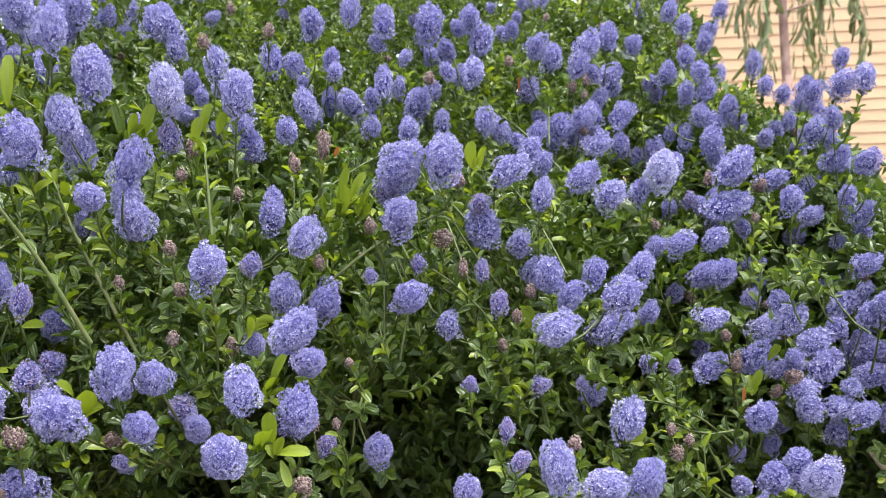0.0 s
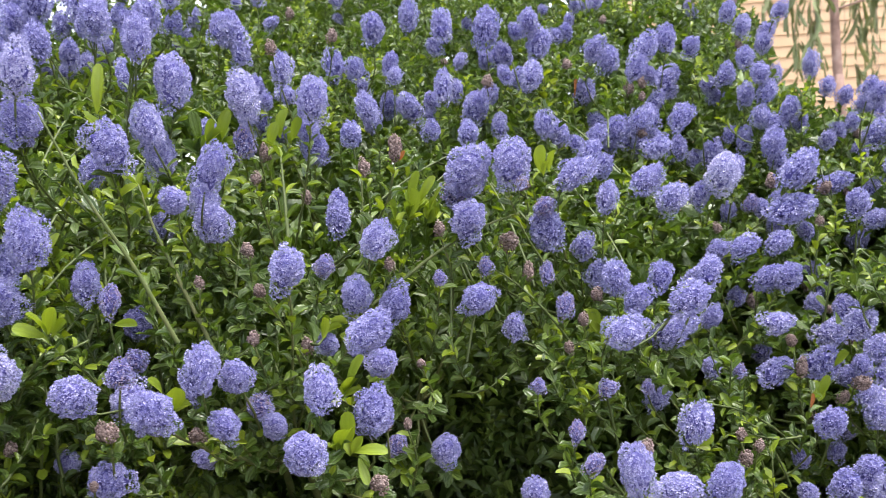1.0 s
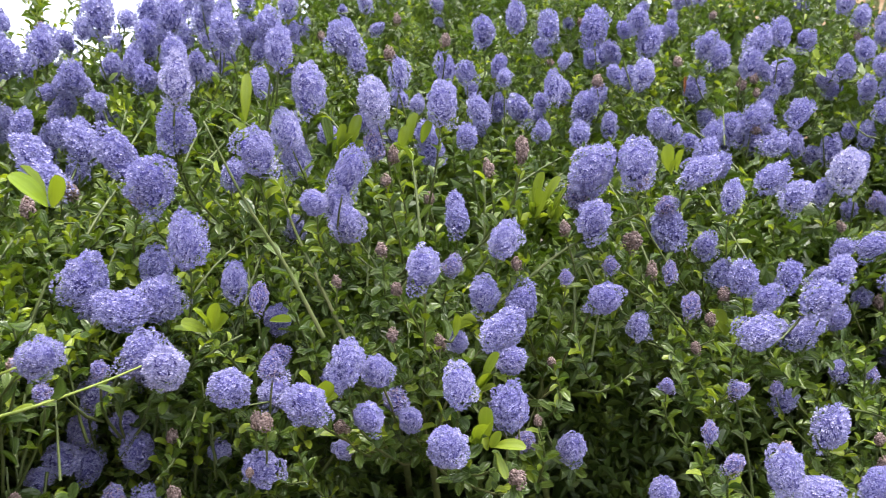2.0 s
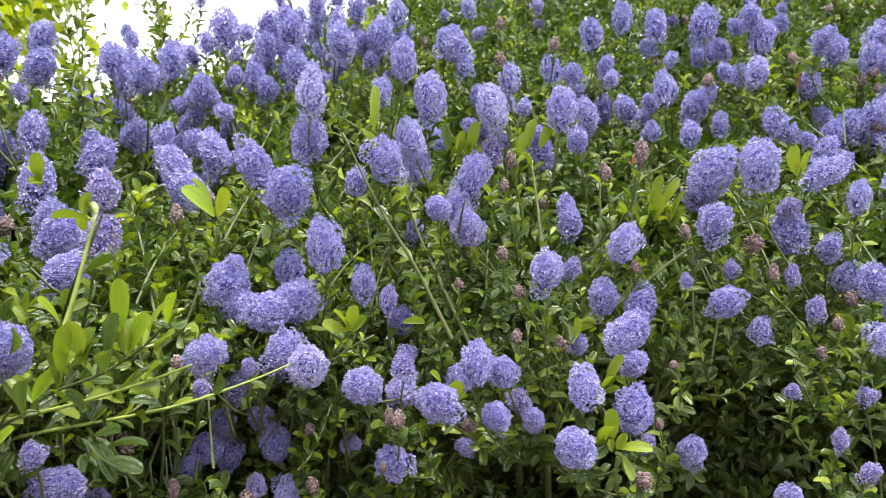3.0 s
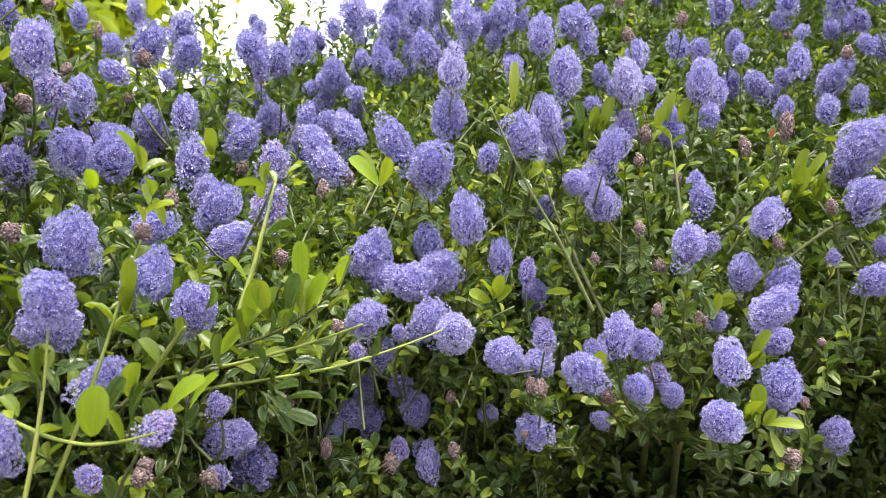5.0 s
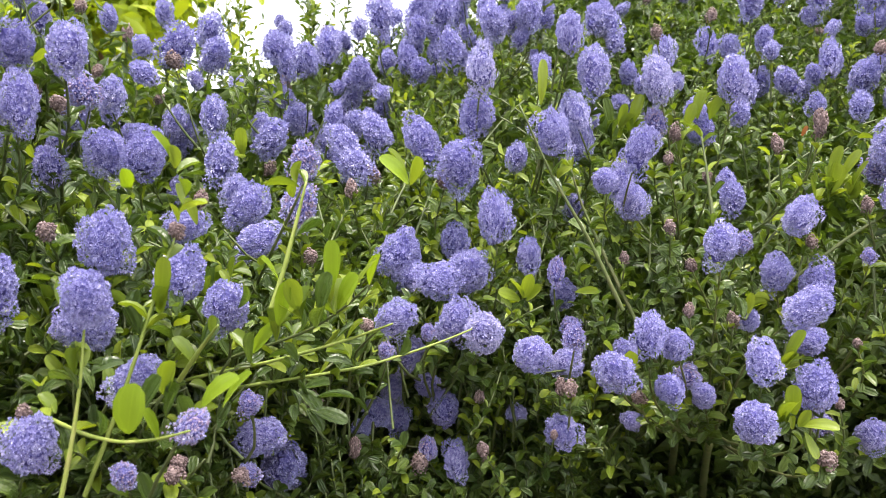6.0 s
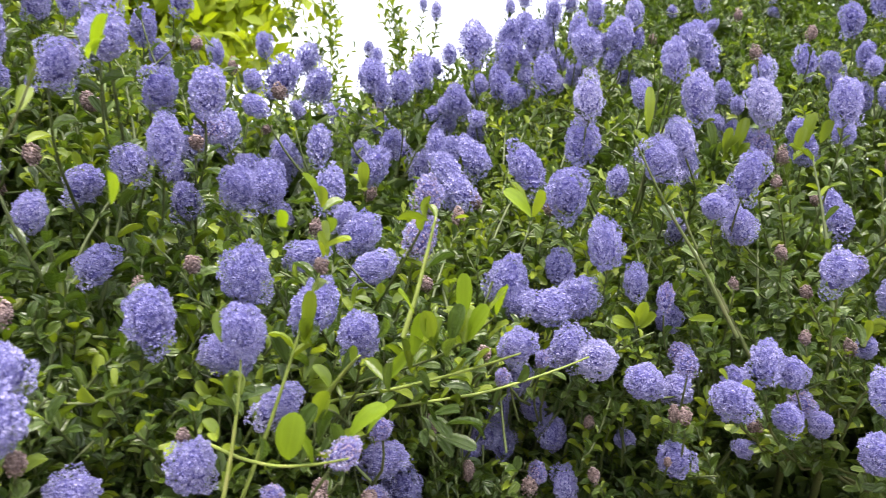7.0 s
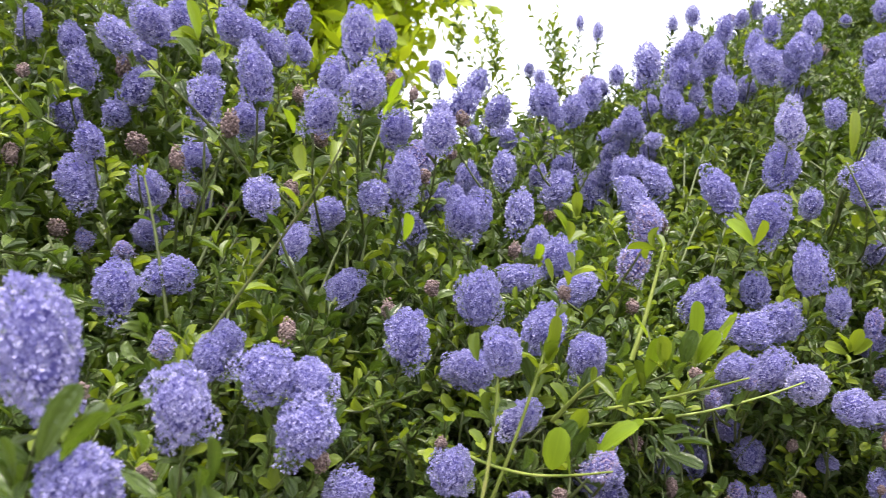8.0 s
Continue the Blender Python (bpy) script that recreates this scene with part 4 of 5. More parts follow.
# Long stems: radius in mm at foot and tip, and the line that they take.
stem(2.5, 1.7, [(-1.030, 0.370, 1.165), (-0.940, 0.388, 1.224), (-0.864, 0.398, 1.261), (-0.802, 0.401, 1.282), (-0.745, 0.402, 1.297), (-0.671, 0.410, 1.323), (-0.599, 0.418, 1.345), (-0.553, 0.413, 1.370), (-0.523, 0.401, 1.389)])
stem(2.2, 1.5, [(-0.782, 0.361, 1.277), (-0.712, 0.373, 1.303), (-0.615, 0.398, 1.323), (-0.542, 0.412, 1.345), (-0.505, 0.408, 1.358)])
stem(2.2, 1.5, [(-0.790, 0.378, 1.259), (-0.709, 0.425, 1.284), (-0.655, 0.457, 1.291), (-0.590, 0.495, 1.300), (-0.529, 0.532, 1.321), (-0.505, 0.551, 1.332)])
stem(1.9, 1.4, [(-0.672, 0.245, 1.248), (-0.648, 0.260, 1.314), (-0.631, 0.271, 1.368), (-0.619, 0.278, 1.408), (-0.610, 0.284, 1.434)])
stem(1.9, 1.4, [(-0.655, 0.209, 1.241), (-0.643, 0.217, 1.300), (-0.638, 0.222, 1.341), (-0.635, 0.225, 1.378)])
stem(2.4, 1.8, [(-0.594, 0.366, 1.373), (-0.583, 0.373, 1.409), (-0.572, 0.380, 1.454), (-0.568, 0.384, 1.474)])
stem(1.7, 1.3, [(-0.707, 0.243, 1.303), (-0.655, 0.236, 1.297), (-0.607, 0.229, 1.299), (-0.560, 0.221, 1.310), (-0.524, 0.209, 1.322)])
stem(2.2, 1.6, [(-0.648, 0.316, 1.320), (-0.610, 0.308, 1.354), (-0.582, 0.294, 1.370)])
stem(3.4, 2.0, [(-0.371, 0.863, 1.180), (-0.423, 0.852, 1.302), (-0.460, 0.841, 1.389), (-0.484, 0.829, 1.453), (-0.492, 0.818, 1.497)])
stem(3.0, 2.0, [(-0.321, 0.834, 1.343), (-0.327, 0.851, 1.431), (-0.336, 0.866, 1.489), (-0.344, 0.881, 1.530)])
stem(2.6, 2.0, [(-0.240, 1.005, 1.425), (-0.233, 0.987, 1.477), (-0.224, 0.970, 1.519)])
stem(3.0, 2.2, [(-0.301, 0.955, 1.305), (-0.238, 0.971, 1.353), (-0.181, 0.988, 1.402), (-0.123, 1.004, 1.437), (-0.064, 1.019, 1.457)])
stem(2.4, 1.8, [(-0.283, 1.030, 1.402), (-0.281, 1.033, 1.456), (-0.281, 1.035, 1.513)])
stem(2.4, 1.8, [(-0.574, 0.912, 1.497), (-0.551, 0.900, 1.564), (-0.536, 0.887, 1.629), (-0.521, 0.873, 1.665)])
stem(2.6, 1.6, [(0.226, 1.358, 1.128), (0.301, 1.343, 1.230), (0.356, 1.326, 1.314)])
stem(4.0, 3.0, [(0.366, 2.039, 1.530), (0.356, 2.012, 1.702), (0.335, 1.983, 1.840), (0.342, 1.957, 2.000)])
stem(1.6, 1.1, [(-0.834, 0.065, 1.395), (-0.779, 0.080, 1.449), (-0.727, 0.092, 1.499), (-0.683, 0.097, 1.538), (-0.649, 0.094, 1.571)])
stem(2.0, 1.5, [(-0.932, 0.220, 1.531), (-0.917, 0.174, 1.573), (-0.892, 0.136, 1.595), (-0.879, 0.088, 1.628), (-0.859, 0.047, 1.649)])
stem(2.5, 1.7, [(-0.403, 0.721, 1.332), (-0.431, 0.690, 1.415), (-0.457, 0.658, 1.477), (-0.481, 0.628, 1.554)])
# Large fresh leaves: foot, tip, width in mm.
large_leaves(FRESH, [((-0.622, 0.279, 1.389), (-0.607, 0.270, 1.419), 12), ((-0.577, 0.237, 1.333), (-0.555, 0.231, 1.358), 14), ((-0.562, 0.255, 1.318), (-0.535, 0.251, 1.346), 18), ((-0.563, 0.276, 1.316), (-0.537, 0.272, 1.344), 12), ((-0.573, 0.205, 1.316), (-0.558, 0.196, 1.345), 20), ((-0.567, 0.345, 1.397), (-0.566, 0.329, 1.417), 17), ((-0.554, 0.350, 1.375), (-0.551, 0.335, 1.401), 15), ((-0.537, 0.370, 1.389), (-0.526, 0.359, 1.426), 14), ((-0.532, 0.394, 1.385), (-0.510, 0.388, 1.413), 17), ((-0.526, 0.408, 1.389), (-0.508, 0.400, 1.413), 12), ((-0.538, 0.380, 1.372), (-0.517, 0.373, 1.400), 19), ((-0.527, 0.396, 1.370), (-0.510, 0.387, 1.389), 15)])
large_leaves(FRESH, [((-0.568, 0.343, 1.363), (-0.552, 0.334, 1.396), 12), ((-0.572, 0.227, 1.305), (-0.565, 0.214, 1.329), 12), ((-0.600, 0.349, 1.339), (-0.576, 0.343, 1.363), 11), ((-0.518, 0.461, 1.471), (-0.526, 0.440, 1.496), 16), ((-0.521, 0.470, 1.471), (-0.509, 0.459, 1.496), 14), ((-0.525, 0.468, 1.476), (-0.524, 0.453, 1.503), 11), ((-0.605, 0.242, 1.468), (-0.596, 0.229, 1.482), 10), ((-0.686, 0.379, 1.442), (-0.681, 0.365, 1.464), 15), ((-0.713, 0.469, 1.509), (-0.703, 0.457, 1.533), 13), ((-0.204, 0.977, 1.467), (-0.194, 0.964, 1.512), 17), ((-0.191, 0.978, 1.474), (-0.174, 0.965, 1.505), 13), ((-0.205, 0.966, 1.453), (-0.200, 0.952, 1.491), 27)])
large_leaves(FRESH, [((-0.222, 0.965, 1.449), (-0.228, 0.949, 1.474), 26), ((-0.180, 0.989, 1.459), (-0.166, 0.975, 1.493), 15), ((-0.462, 0.941, 1.553), (-0.450, 0.927, 1.583), 14), ((-0.446, 0.943, 1.557), (-0.431, 0.929, 1.593), 17), ((-0.353, 0.909, 1.554), (-0.347, 0.895, 1.587), 20), ((-0.366, 0.908, 1.545), (-0.356, 0.894, 1.570), 15), ((-0.339, 0.910, 1.552), (-0.325, 0.896, 1.577), 14), ((-0.401, 0.692, 1.267), (-0.386, 0.679, 1.297), 22), ((-0.407, 0.693, 1.285), (-0.406, 0.677, 1.304), 14), ((-0.441, 0.673, 1.356), (-0.409, 0.659, 1.356), 10), ((-0.243, 0.742, 1.218), (-0.233, 0.728, 1.249), 20), ((-0.227, 0.743, 1.215), (-0.195, 0.730, 1.225), 15)])
large_leaves(FRESH, [((-0.223, 0.744, 1.209), (-0.211, 0.728, 1.189), 10), ((-0.235, 0.753, 1.221), (-0.233, 0.739, 1.256), 17), ((-0.244, 0.785, 1.271), (-0.227, 0.772, 1.309), 18), ((-0.033, 0.962, 1.507), (-0.037, 0.947, 1.537), 18), ((-0.024, 0.962, 1.507), (-0.015, 0.948, 1.532), 15), ((-0.031, 0.962, 1.503), (-0.025, 0.947, 1.519), 11), ((-0.514, 0.777, 1.573), (-0.504, 0.764, 1.623), 13), ((0.039, 1.058, 1.294), (0.031, 1.043, 1.323), 22), ((0.168, 1.061, 1.136), (0.189, 1.047, 1.155), 23), ((0.432, 1.285, 1.201), (0.450, 1.271, 1.226), 20), ((0.392, 1.230, 1.167), (0.396, 1.216, 1.197), 14), ((-0.488, 0.634, 1.351), (-0.501, 0.612, 1.363), 14)])
large_leaves(FRESH, [((-0.485, 0.636, 1.353), (-0.470, 0.626, 1.380), 14), ((-0.482, 0.637, 1.350), (-0.460, 0.629, 1.365), 14), ((-0.486, 0.635, 1.352), (-0.486, 0.619, 1.377), 13), ((-0.760, 0.125, 1.579), (-0.753, 0.109, 1.595), 15), ((-0.658, 0.137, 1.582), (-0.637, 0.135, 1.603), 14), ((-0.661, 0.134, 1.580), (-0.643, 0.129, 1.593), 11), ((-0.770, 0.048, 1.644), (-0.758, 0.037, 1.668), 17)])
large_leaves(FRESH, [((-0.597, 0.274, 1.485), (-0.591, 0.258, 1.507), 8), ((-0.645, 0.134, 1.487), (-0.630, 0.127, 1.507), 9)])
large_leaves(LEAF, [((-0.598, 0.204, 1.312), (-0.582, 0.195, 1.334), 11), ((-0.545, 0.365, 1.371), (-0.530, 0.356, 1.402), 17), ((-0.567, 0.363, 1.331), (-0.568, 0.346, 1.348), 10), ((-0.577, 0.380, 1.305), (-0.546, 0.377, 1.310), 13), ((-0.578, 0.389, 1.286), (-0.541, 0.389, 1.281), 14), ((-0.568, 0.384, 1.296), (-0.533, 0.383, 1.309), 8), ((-0.582, 0.223, 1.324), (-0.560, 0.217, 1.349), 15), ((-0.575, 0.237, 1.317), (-0.552, 0.232, 1.342), 14), ((-0.569, 0.251, 1.308), (-0.564, 0.237, 1.334), 12), ((-0.573, 0.317, 1.338), (-0.559, 0.307, 1.363), 11), ((-0.582, 0.315, 1.380), (-0.561, 0.308, 1.400), 10), ((-0.221, 0.983, 1.410), (-0.230, 0.968, 1.444), 17)])
large_leaves(LEAF, [((-0.478, 0.950, 1.556), (-0.478, 0.936, 1.595), 16), ((-0.238, 0.743, 1.218), (-0.250, 0.725, 1.207), 18), ((-0.590, -0.129, 1.397), (-0.557, -0.120, 1.419), 11), ((-0.634, -0.087, 1.402), (-0.605, -0.082, 1.416), 6), ((-0.611, -0.094, 1.390), (-0.597, -0.102, 1.408), 8), ((-0.584, -0.069, 1.369), (-0.567, -0.075, 1.387), 6), ((-0.737, -0.019, 1.432), (-0.725, -0.030, 1.446), 9), ((-0.816, 0.073, 1.639), (-0.809, 0.058, 1.656), 14)])
large_leaves(LEAF, [((-0.587, -0.139, 1.400), (-0.559, -0.135, 1.432), 14), ((-0.628, -0.137, 1.381), (-0.611, -0.143, 1.406), 10), ((-0.604, -0.087, 1.389), (-0.589, -0.095, 1.408), 10), ((-0.581, -0.066, 1.372), (-0.567, -0.075, 1.398), 8), ((-0.591, -0.103, 1.387), (-0.566, -0.101, 1.381), 7)])

# ---- the leafy body of the shrub ----
def edge(az, z):
    """Distance from the middle of the camera's path to the shrub's leafy face, by bearing (degrees to the west of
    north) and height.
    """
    r = np.interp(az, [-45, -30, -20, -10, 0, 20, 35, 50, 80, 100], [1.75, 1.5, 1.25, 1.1, 1.0, 0.9, 0.84, 0.68, 0.66, 0.8])
    slope = np.interp(az, [-45, 30, 55, 80], [1.55, 1.6, 1.2, 0.9])
    return r + slope * max(0.0, z - 1.33) + 0.12 * max(0.0, 1.15 - z)


def crest(az):
    return np.interp(az, [-46, -38, -28, -25.5, -24, -17.5, -14.5, 0, 16, 22, 27, 33, 41, 44, 51, 55, 58, 62, 70, 88, 100], [0.75, 1.35, 1.45, 1.56, 1.7, 1.76, 2.3, 2.38, 2.42, 2.3, 2.1, 1.89, 1.8, 1.73, 1.73, 1.79, 1.82, 1.86, 2.04, 1.95, 1.0])


# Smaller heads that sit back among the leaves.
for i in range(1900):
    if i % 3:
        # Beside another head, so that they stand in bunches.
        p = heads[rng.randint(len(heads))][0] + rng.normal(size=3) * (0.035, 0.03, 0.035)
        az, z = math.degrees(math.atan2(CAMERA_MID[0] - p[0], p[1] - CAMERA_MID[1])), p[2]
        a = radians(az)
        p = p + np.array((-np.sin(a), np.cos(a), 0.0)) * 0.03
        if not (-44 < az < 85 and z < crest(az) + 0.02) or (z < 1.5 and az > -14) or math.hypot(*(p - CAMERA_MID)[:2]) < edge(az, z) - 0.1:
            continue
    else:
        az = rng.uniform(-44, 85)
        z = rng.uniform(1.15, crest(az) + 0.02) if rng.rand() < 0.5 else rng.uniform(1.55, crest(az) + 0.02)
        r, a = edge(az, z) + rng.uniform(0.02, 0.2), radians(az)
        p = CAMERA_MID * (1, 1, 0) + np.array((-np.sin(a) * r, np.cos(a) * r, z))
    off = p - np.array([h[0] for h in heads])
    # Spacing is taken across the camera's line of sight.
    shade = unit(CAMERA_MID - np.array([h[0] for h in heads]))
    apart = np.linalg.norm(off - np.clip((off * shade).sum(1), -0.5, 0.5)[:, None] * shade, axis=1)
    if apart.min() < (0.022 if i % 3 else 0.04 if z > 1.75 else 0.042 if az < -18 else 0.05 if z > 1.55 or az < -14 else 0.065) or len(heads) > 720:
        continue
    w = rng.uniform(0.026, 0.04)
    kind = "bud" if rng.rand() < (0.12 if z > 1.55 or az < -14 else 0.6) else "blue"
    axis = unit(np.array((np.sin(a) * 0.4, -np.cos(a) * 0.4, 1.0)) + rng.normal(size=3) * 0.3)
    turn = Vector(axis).to_track_quat("Z", "Y").to_matrix().to_4x4() @ Matrix.Rotation(rng.uniform(0, 6.28), 4, "Z")
    shape = BUD_HEADS if kind == "bud" else PLAIN_HEADS
    child("flower_bud" if kind == "bud" else "flower_head", shape[rng.randint(len(shape))], bush, Matrix.Translation(p) @ turn @ Matrix.Diagonal((w, w, w * rng.uniform(1.05, 1.6), 1)) @ Matrix.Diagonal((0.5, 0.5, 0.5, 1) if kind == "bud" else (1, 1, 1, 1)))
    base = p - axis * w * 0.6
    pts = curve_points(base - axis * 0.09 - np.array((0, 0, 0.03)), base, np.array((0, 0, -0.008)), 5)
    twigs.append(tube(pts, np.linspace(0.0022, 0.0013, 5), 5))
    sprig_leaves(pts, 9, 0.029, 0.25, leaf_rows)
    heads.append((p, w))

P_HEADS, W_HEADS = np.array([h[0] for h in heads]), np.array([h[1] for h in heads])
TO_CAMERA = unit(CAMERA_MID - P_HEADS)


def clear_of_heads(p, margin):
    """True where p does not stand close before a flower head as the camera sees it."""
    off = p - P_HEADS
    along = np.clip((off * TO_CAMERA).sum(1), 0, 0.4)
    return (np.linalg.norm(off - along[:, None] * TO_CAMERA, axis=1) > W_HEADS * 0.5 + margin).all()


HOLLOWS = ((5.0, 1.2, 8.0, 0.11), (-8.0, 1.16, 6.0, 0.07), (13.0, 1.1, 6.0, 0.08), (-11.5, 1.37, 3.5, 0.045), (12.0, 1.5, 5.5, 0.1), (3.0, 1.08, 8.0, 0.08), (-22.0, 1.27, 3.5, 0.04))
for i in range(13500):
    az = rng.uniform(-46, 100)
    top = crest(az)
    z = rng.uniform(0.5, top) if rng.rand() < 0.5 else rng.uniform(1.2, top)
    front = i % 3 == 0
    deep = 0.02 + (rng.exponential(0.06) if front else rng.uniform(0.05, 0.85) ** 1.3 if z < 1.6 else rng.uniform(0.03, 1.0) ** 1.1)
    r = edge(az, z) + deep
    a = radians(az)
    tip = CAMERA_MID * (1, 1, 0) + np.array((-np.sin(a) * r, np.cos(a) * r, z))
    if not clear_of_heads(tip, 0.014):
        continue
    # Growth comes in clumps; dark hollows are placed to fit the camera's view.
    clump = noise.noise(Vector((az * 0.16, z * 9.0, 2.0)))
    hollow = min(((az - ha) / wa) ** 2 + ((z - hz) / wz) ** 2 for ha, hz, wa, wz in HOLLOWS)
    if (deep < 0.22 and clump < -0.22) or (deep < 0.32 and hollow < 1.0):
        continue
    out = np.array((np.sin(a), -np.cos(a), 0.0))
    grow = unit(out * rng.uniform(0.2, 1.0) + np.array((0, 0, rng.uniform(0.3, 1.1))) + rng.normal(size=3) * 0.35)
    length = rng.uniform(0.05, 0.11)
    pts = curve_points(tip - grow * length, tip, np.array((0, 0, -0.012)), 4)
    if deep < 0.16:
        twigs.append(tube(pts, np.linspace(0.0019, 0.0011, 4), 4))
    # Share of light young leaves by bearing and height also imitates brighter and dimmer light.
    fresh = rng.rand() < (0.5 if z < 1.45 and az < 20 else 1.0) * np.interp(az, [-35, -18, 0, 15, 40, 60], [0.34, 0.26, 0.11, 0.17, 0.32, 0.32]) and deep < 0.2
    sprig_leaves(pts, rng.randint(11, 18) if deep < 0.25 else 8, rng.uniform(0.017, 0.027) * (1.15 if fresh else 1.0 if deep < 0.25 else 1.5), 0.9 if fresh else 0.06, leaf_rows if deep < 0.12 else deep_rows)

# A fuller skirt to the west.
for i in range(1500):
    az = rng.uniform(22, 80)
    z, a = rng.uniform(0.9, 1.36), radians(az)
    r = edge(az, z) + 0.03 + rng.exponential(0.07)
    tip = CAMERA_MID * (1, 1, 0) + np.array((-np.sin(a) * r, np.cos(a) * r, z))
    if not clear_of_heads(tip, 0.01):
        continue
    grow = unit(np.array((np.sin(a), -np.cos(a), 0.0)) * rng.uniform(0.3, 1.0) + np.array((0, 0, rng.uniform(0.2, 0.9))) + rng.normal(size=3) * 0.35)
    pts = curve_points(tip - grow * rng.uniform(0.05, 0.1), tip, np.array((0, 0, -0.012)), 4)
    twigs.append(tube(pts, np.linspace(0.0019, 0.0011, 4), 4))
    sprig_leaves(pts, rng.randint(10, 16), rng.uniform(0.017, 0.026), 0.12, leaf_rows)

# Arching leafy branches just behind the face.
made = 0
for i in range(1500):
    az, z = rng.uniform(-20, 78), rng.uniform(1.05, 1.7)
    lean = rng.uniform(-9, 9)
    ends = []
    for b, h, deep in ((az, z - rng.uniform(0.1, 0.18), 0.1), (az + lean, z, 0.0)):
        r, a = edge(b, h) + deep, radians(b)
        ends.append(CAMERA_MID * (1, 1, 0) + np.array((-np.sin(a) * r, np.cos(a) * r, h)))
    pts = curve_points(ends[0], ends[1], np.array((0, 0, 0.02)), 8)
    if min(((az + lean / 2 - ha) / wa) ** 2 + ((z - 0.06 - hz) / wz) ** 2 for ha, hz, wa, wz in HOLLOWS) < 1.5:
        continue
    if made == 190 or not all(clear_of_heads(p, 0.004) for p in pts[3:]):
        continue
    made += 1
    twigs.append(tube(pts, np.linspace(0.002, 0.0011, 8), 5))
    sprig_leaves(pts[2:], 15, rng.uniform(0.017, 0.026), 0.3, leaf_rows)

# The dense inside of the crown and the shaded skirt.
for i in range(14000):
    crown = i % 2 == 0
    az = rng.uniform(-34, 98) if crown else rng.uniform(-46, 80)
    z = rng.uniform(1.2, crest(az) - 0.03) if crown else rng.uniform(0.08, 1.25)
    inward, a = rng.uniform(0.22, 1.0) if crown else rng.uniform(0.3, 0.9), radians(az)
    r = edge(az, z) + inward
    tip = CAMERA_MID * (1, 1, 0) + np.array((-np.sin(a) * r, np.cos(a) * r, z))
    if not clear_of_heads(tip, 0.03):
        continue
    grow = unit(rng.normal(size=3) + np.array((0, 0, 0.6)))
    # The deepest leaves are oversized, added to block light and close see-through gaps.
    count, size = (15, 0.036) if inward < 0.48 else (9, 0.08)
    sprig_leaves(curve_points(tip - grow * 0.1, tip, np.zeros(3), 3), count, size, 0.0, deep_rows)

# The far side, down to the ground.
for i in range(2600):
    az = rng.uniform(-44, 96)
    top = crest(az) - 0.12
    z, a = rng.uniform(0.1, top), radians(az)
    near_side, far_side = edge(az, z) + 0.85, edge(az, top) + 0.75 - 0.35 * abs(z / top - 0.45)
    if far_side <= near_side:
        continue
    r = rng.uniform(near_side, far_side)
    tip = CAMERA_MID * (1, 1, 0) + np.array((-np.sin(a) * r, np.cos(a) * r, z))
    grow = unit(rng.normal(size=3) + np.array((-np.sin(a) * 0.6, np.cos(a) * 0.6, 0.6)))
    sprig_leaves(curve_points(tip - grow * 0.12, tip, np.zeros(3), 3), 9, 0.075, 0.1, deep_rows)


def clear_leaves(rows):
    """Drops the leaves that would hide a flower head or a long bare stem from the camera."""
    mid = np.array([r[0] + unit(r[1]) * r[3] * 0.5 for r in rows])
    bearing = np.arctan2(CAMERA_MID[0] - mid[:, 0], mid[:, 1] - CAMERA_MID[1])
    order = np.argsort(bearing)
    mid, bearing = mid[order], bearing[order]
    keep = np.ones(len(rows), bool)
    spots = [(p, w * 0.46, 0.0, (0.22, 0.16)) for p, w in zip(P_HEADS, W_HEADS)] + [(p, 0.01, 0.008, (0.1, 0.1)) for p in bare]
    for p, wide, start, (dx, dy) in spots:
        here = math.atan2(CAMERA_MID[0] - p[0], p[1] - CAMERA_MID[1])
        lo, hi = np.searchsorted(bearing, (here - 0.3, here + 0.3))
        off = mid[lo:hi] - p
        for eye in (CAMERA_MID, CAMERA_MID - np.array((dx, dy, 0.0))):
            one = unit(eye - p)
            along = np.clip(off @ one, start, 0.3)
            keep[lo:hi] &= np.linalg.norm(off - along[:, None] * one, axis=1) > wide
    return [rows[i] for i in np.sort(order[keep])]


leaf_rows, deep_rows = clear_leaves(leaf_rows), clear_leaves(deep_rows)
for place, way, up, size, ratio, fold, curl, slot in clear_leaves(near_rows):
    set_leaf(place, place + unit(way) * size, up, size * ratio, YOUNG if slot else LEAF)
close = np.linalg.norm(np.array([row[0] for row in leaf_rows]) - CAMERA_MID, axis=1) < 1.0
child("foliage", leaves_mesh("foliage", [row for row, c in zip(leaf_rows, close) if c], (LEAF, YOUNG)), bush, label="dense small oval glossy green leaves", kind="stuff")
child("farther_foliage", leaves_mesh("farther_foliage", [row for row, c in zip(leaf_rows, close) if not c], (LEAF, YOUNG), MIDDLE), bush, label="dense small oval glossy green leaves", kind="stuff")
child("inner_foliage", leaves_mesh("inner_foliage", deep_rows, (LEAF, YOUNG), INNER), bush, label="shaded dark green leaves inside the shrub", kind="stuff")
v, f = joined(twigs)
child("brushwood", mesh_of("brushwood", v, f, TWIG, smooth=True), bush, label="thin green leafy twigs", kind="stuff")

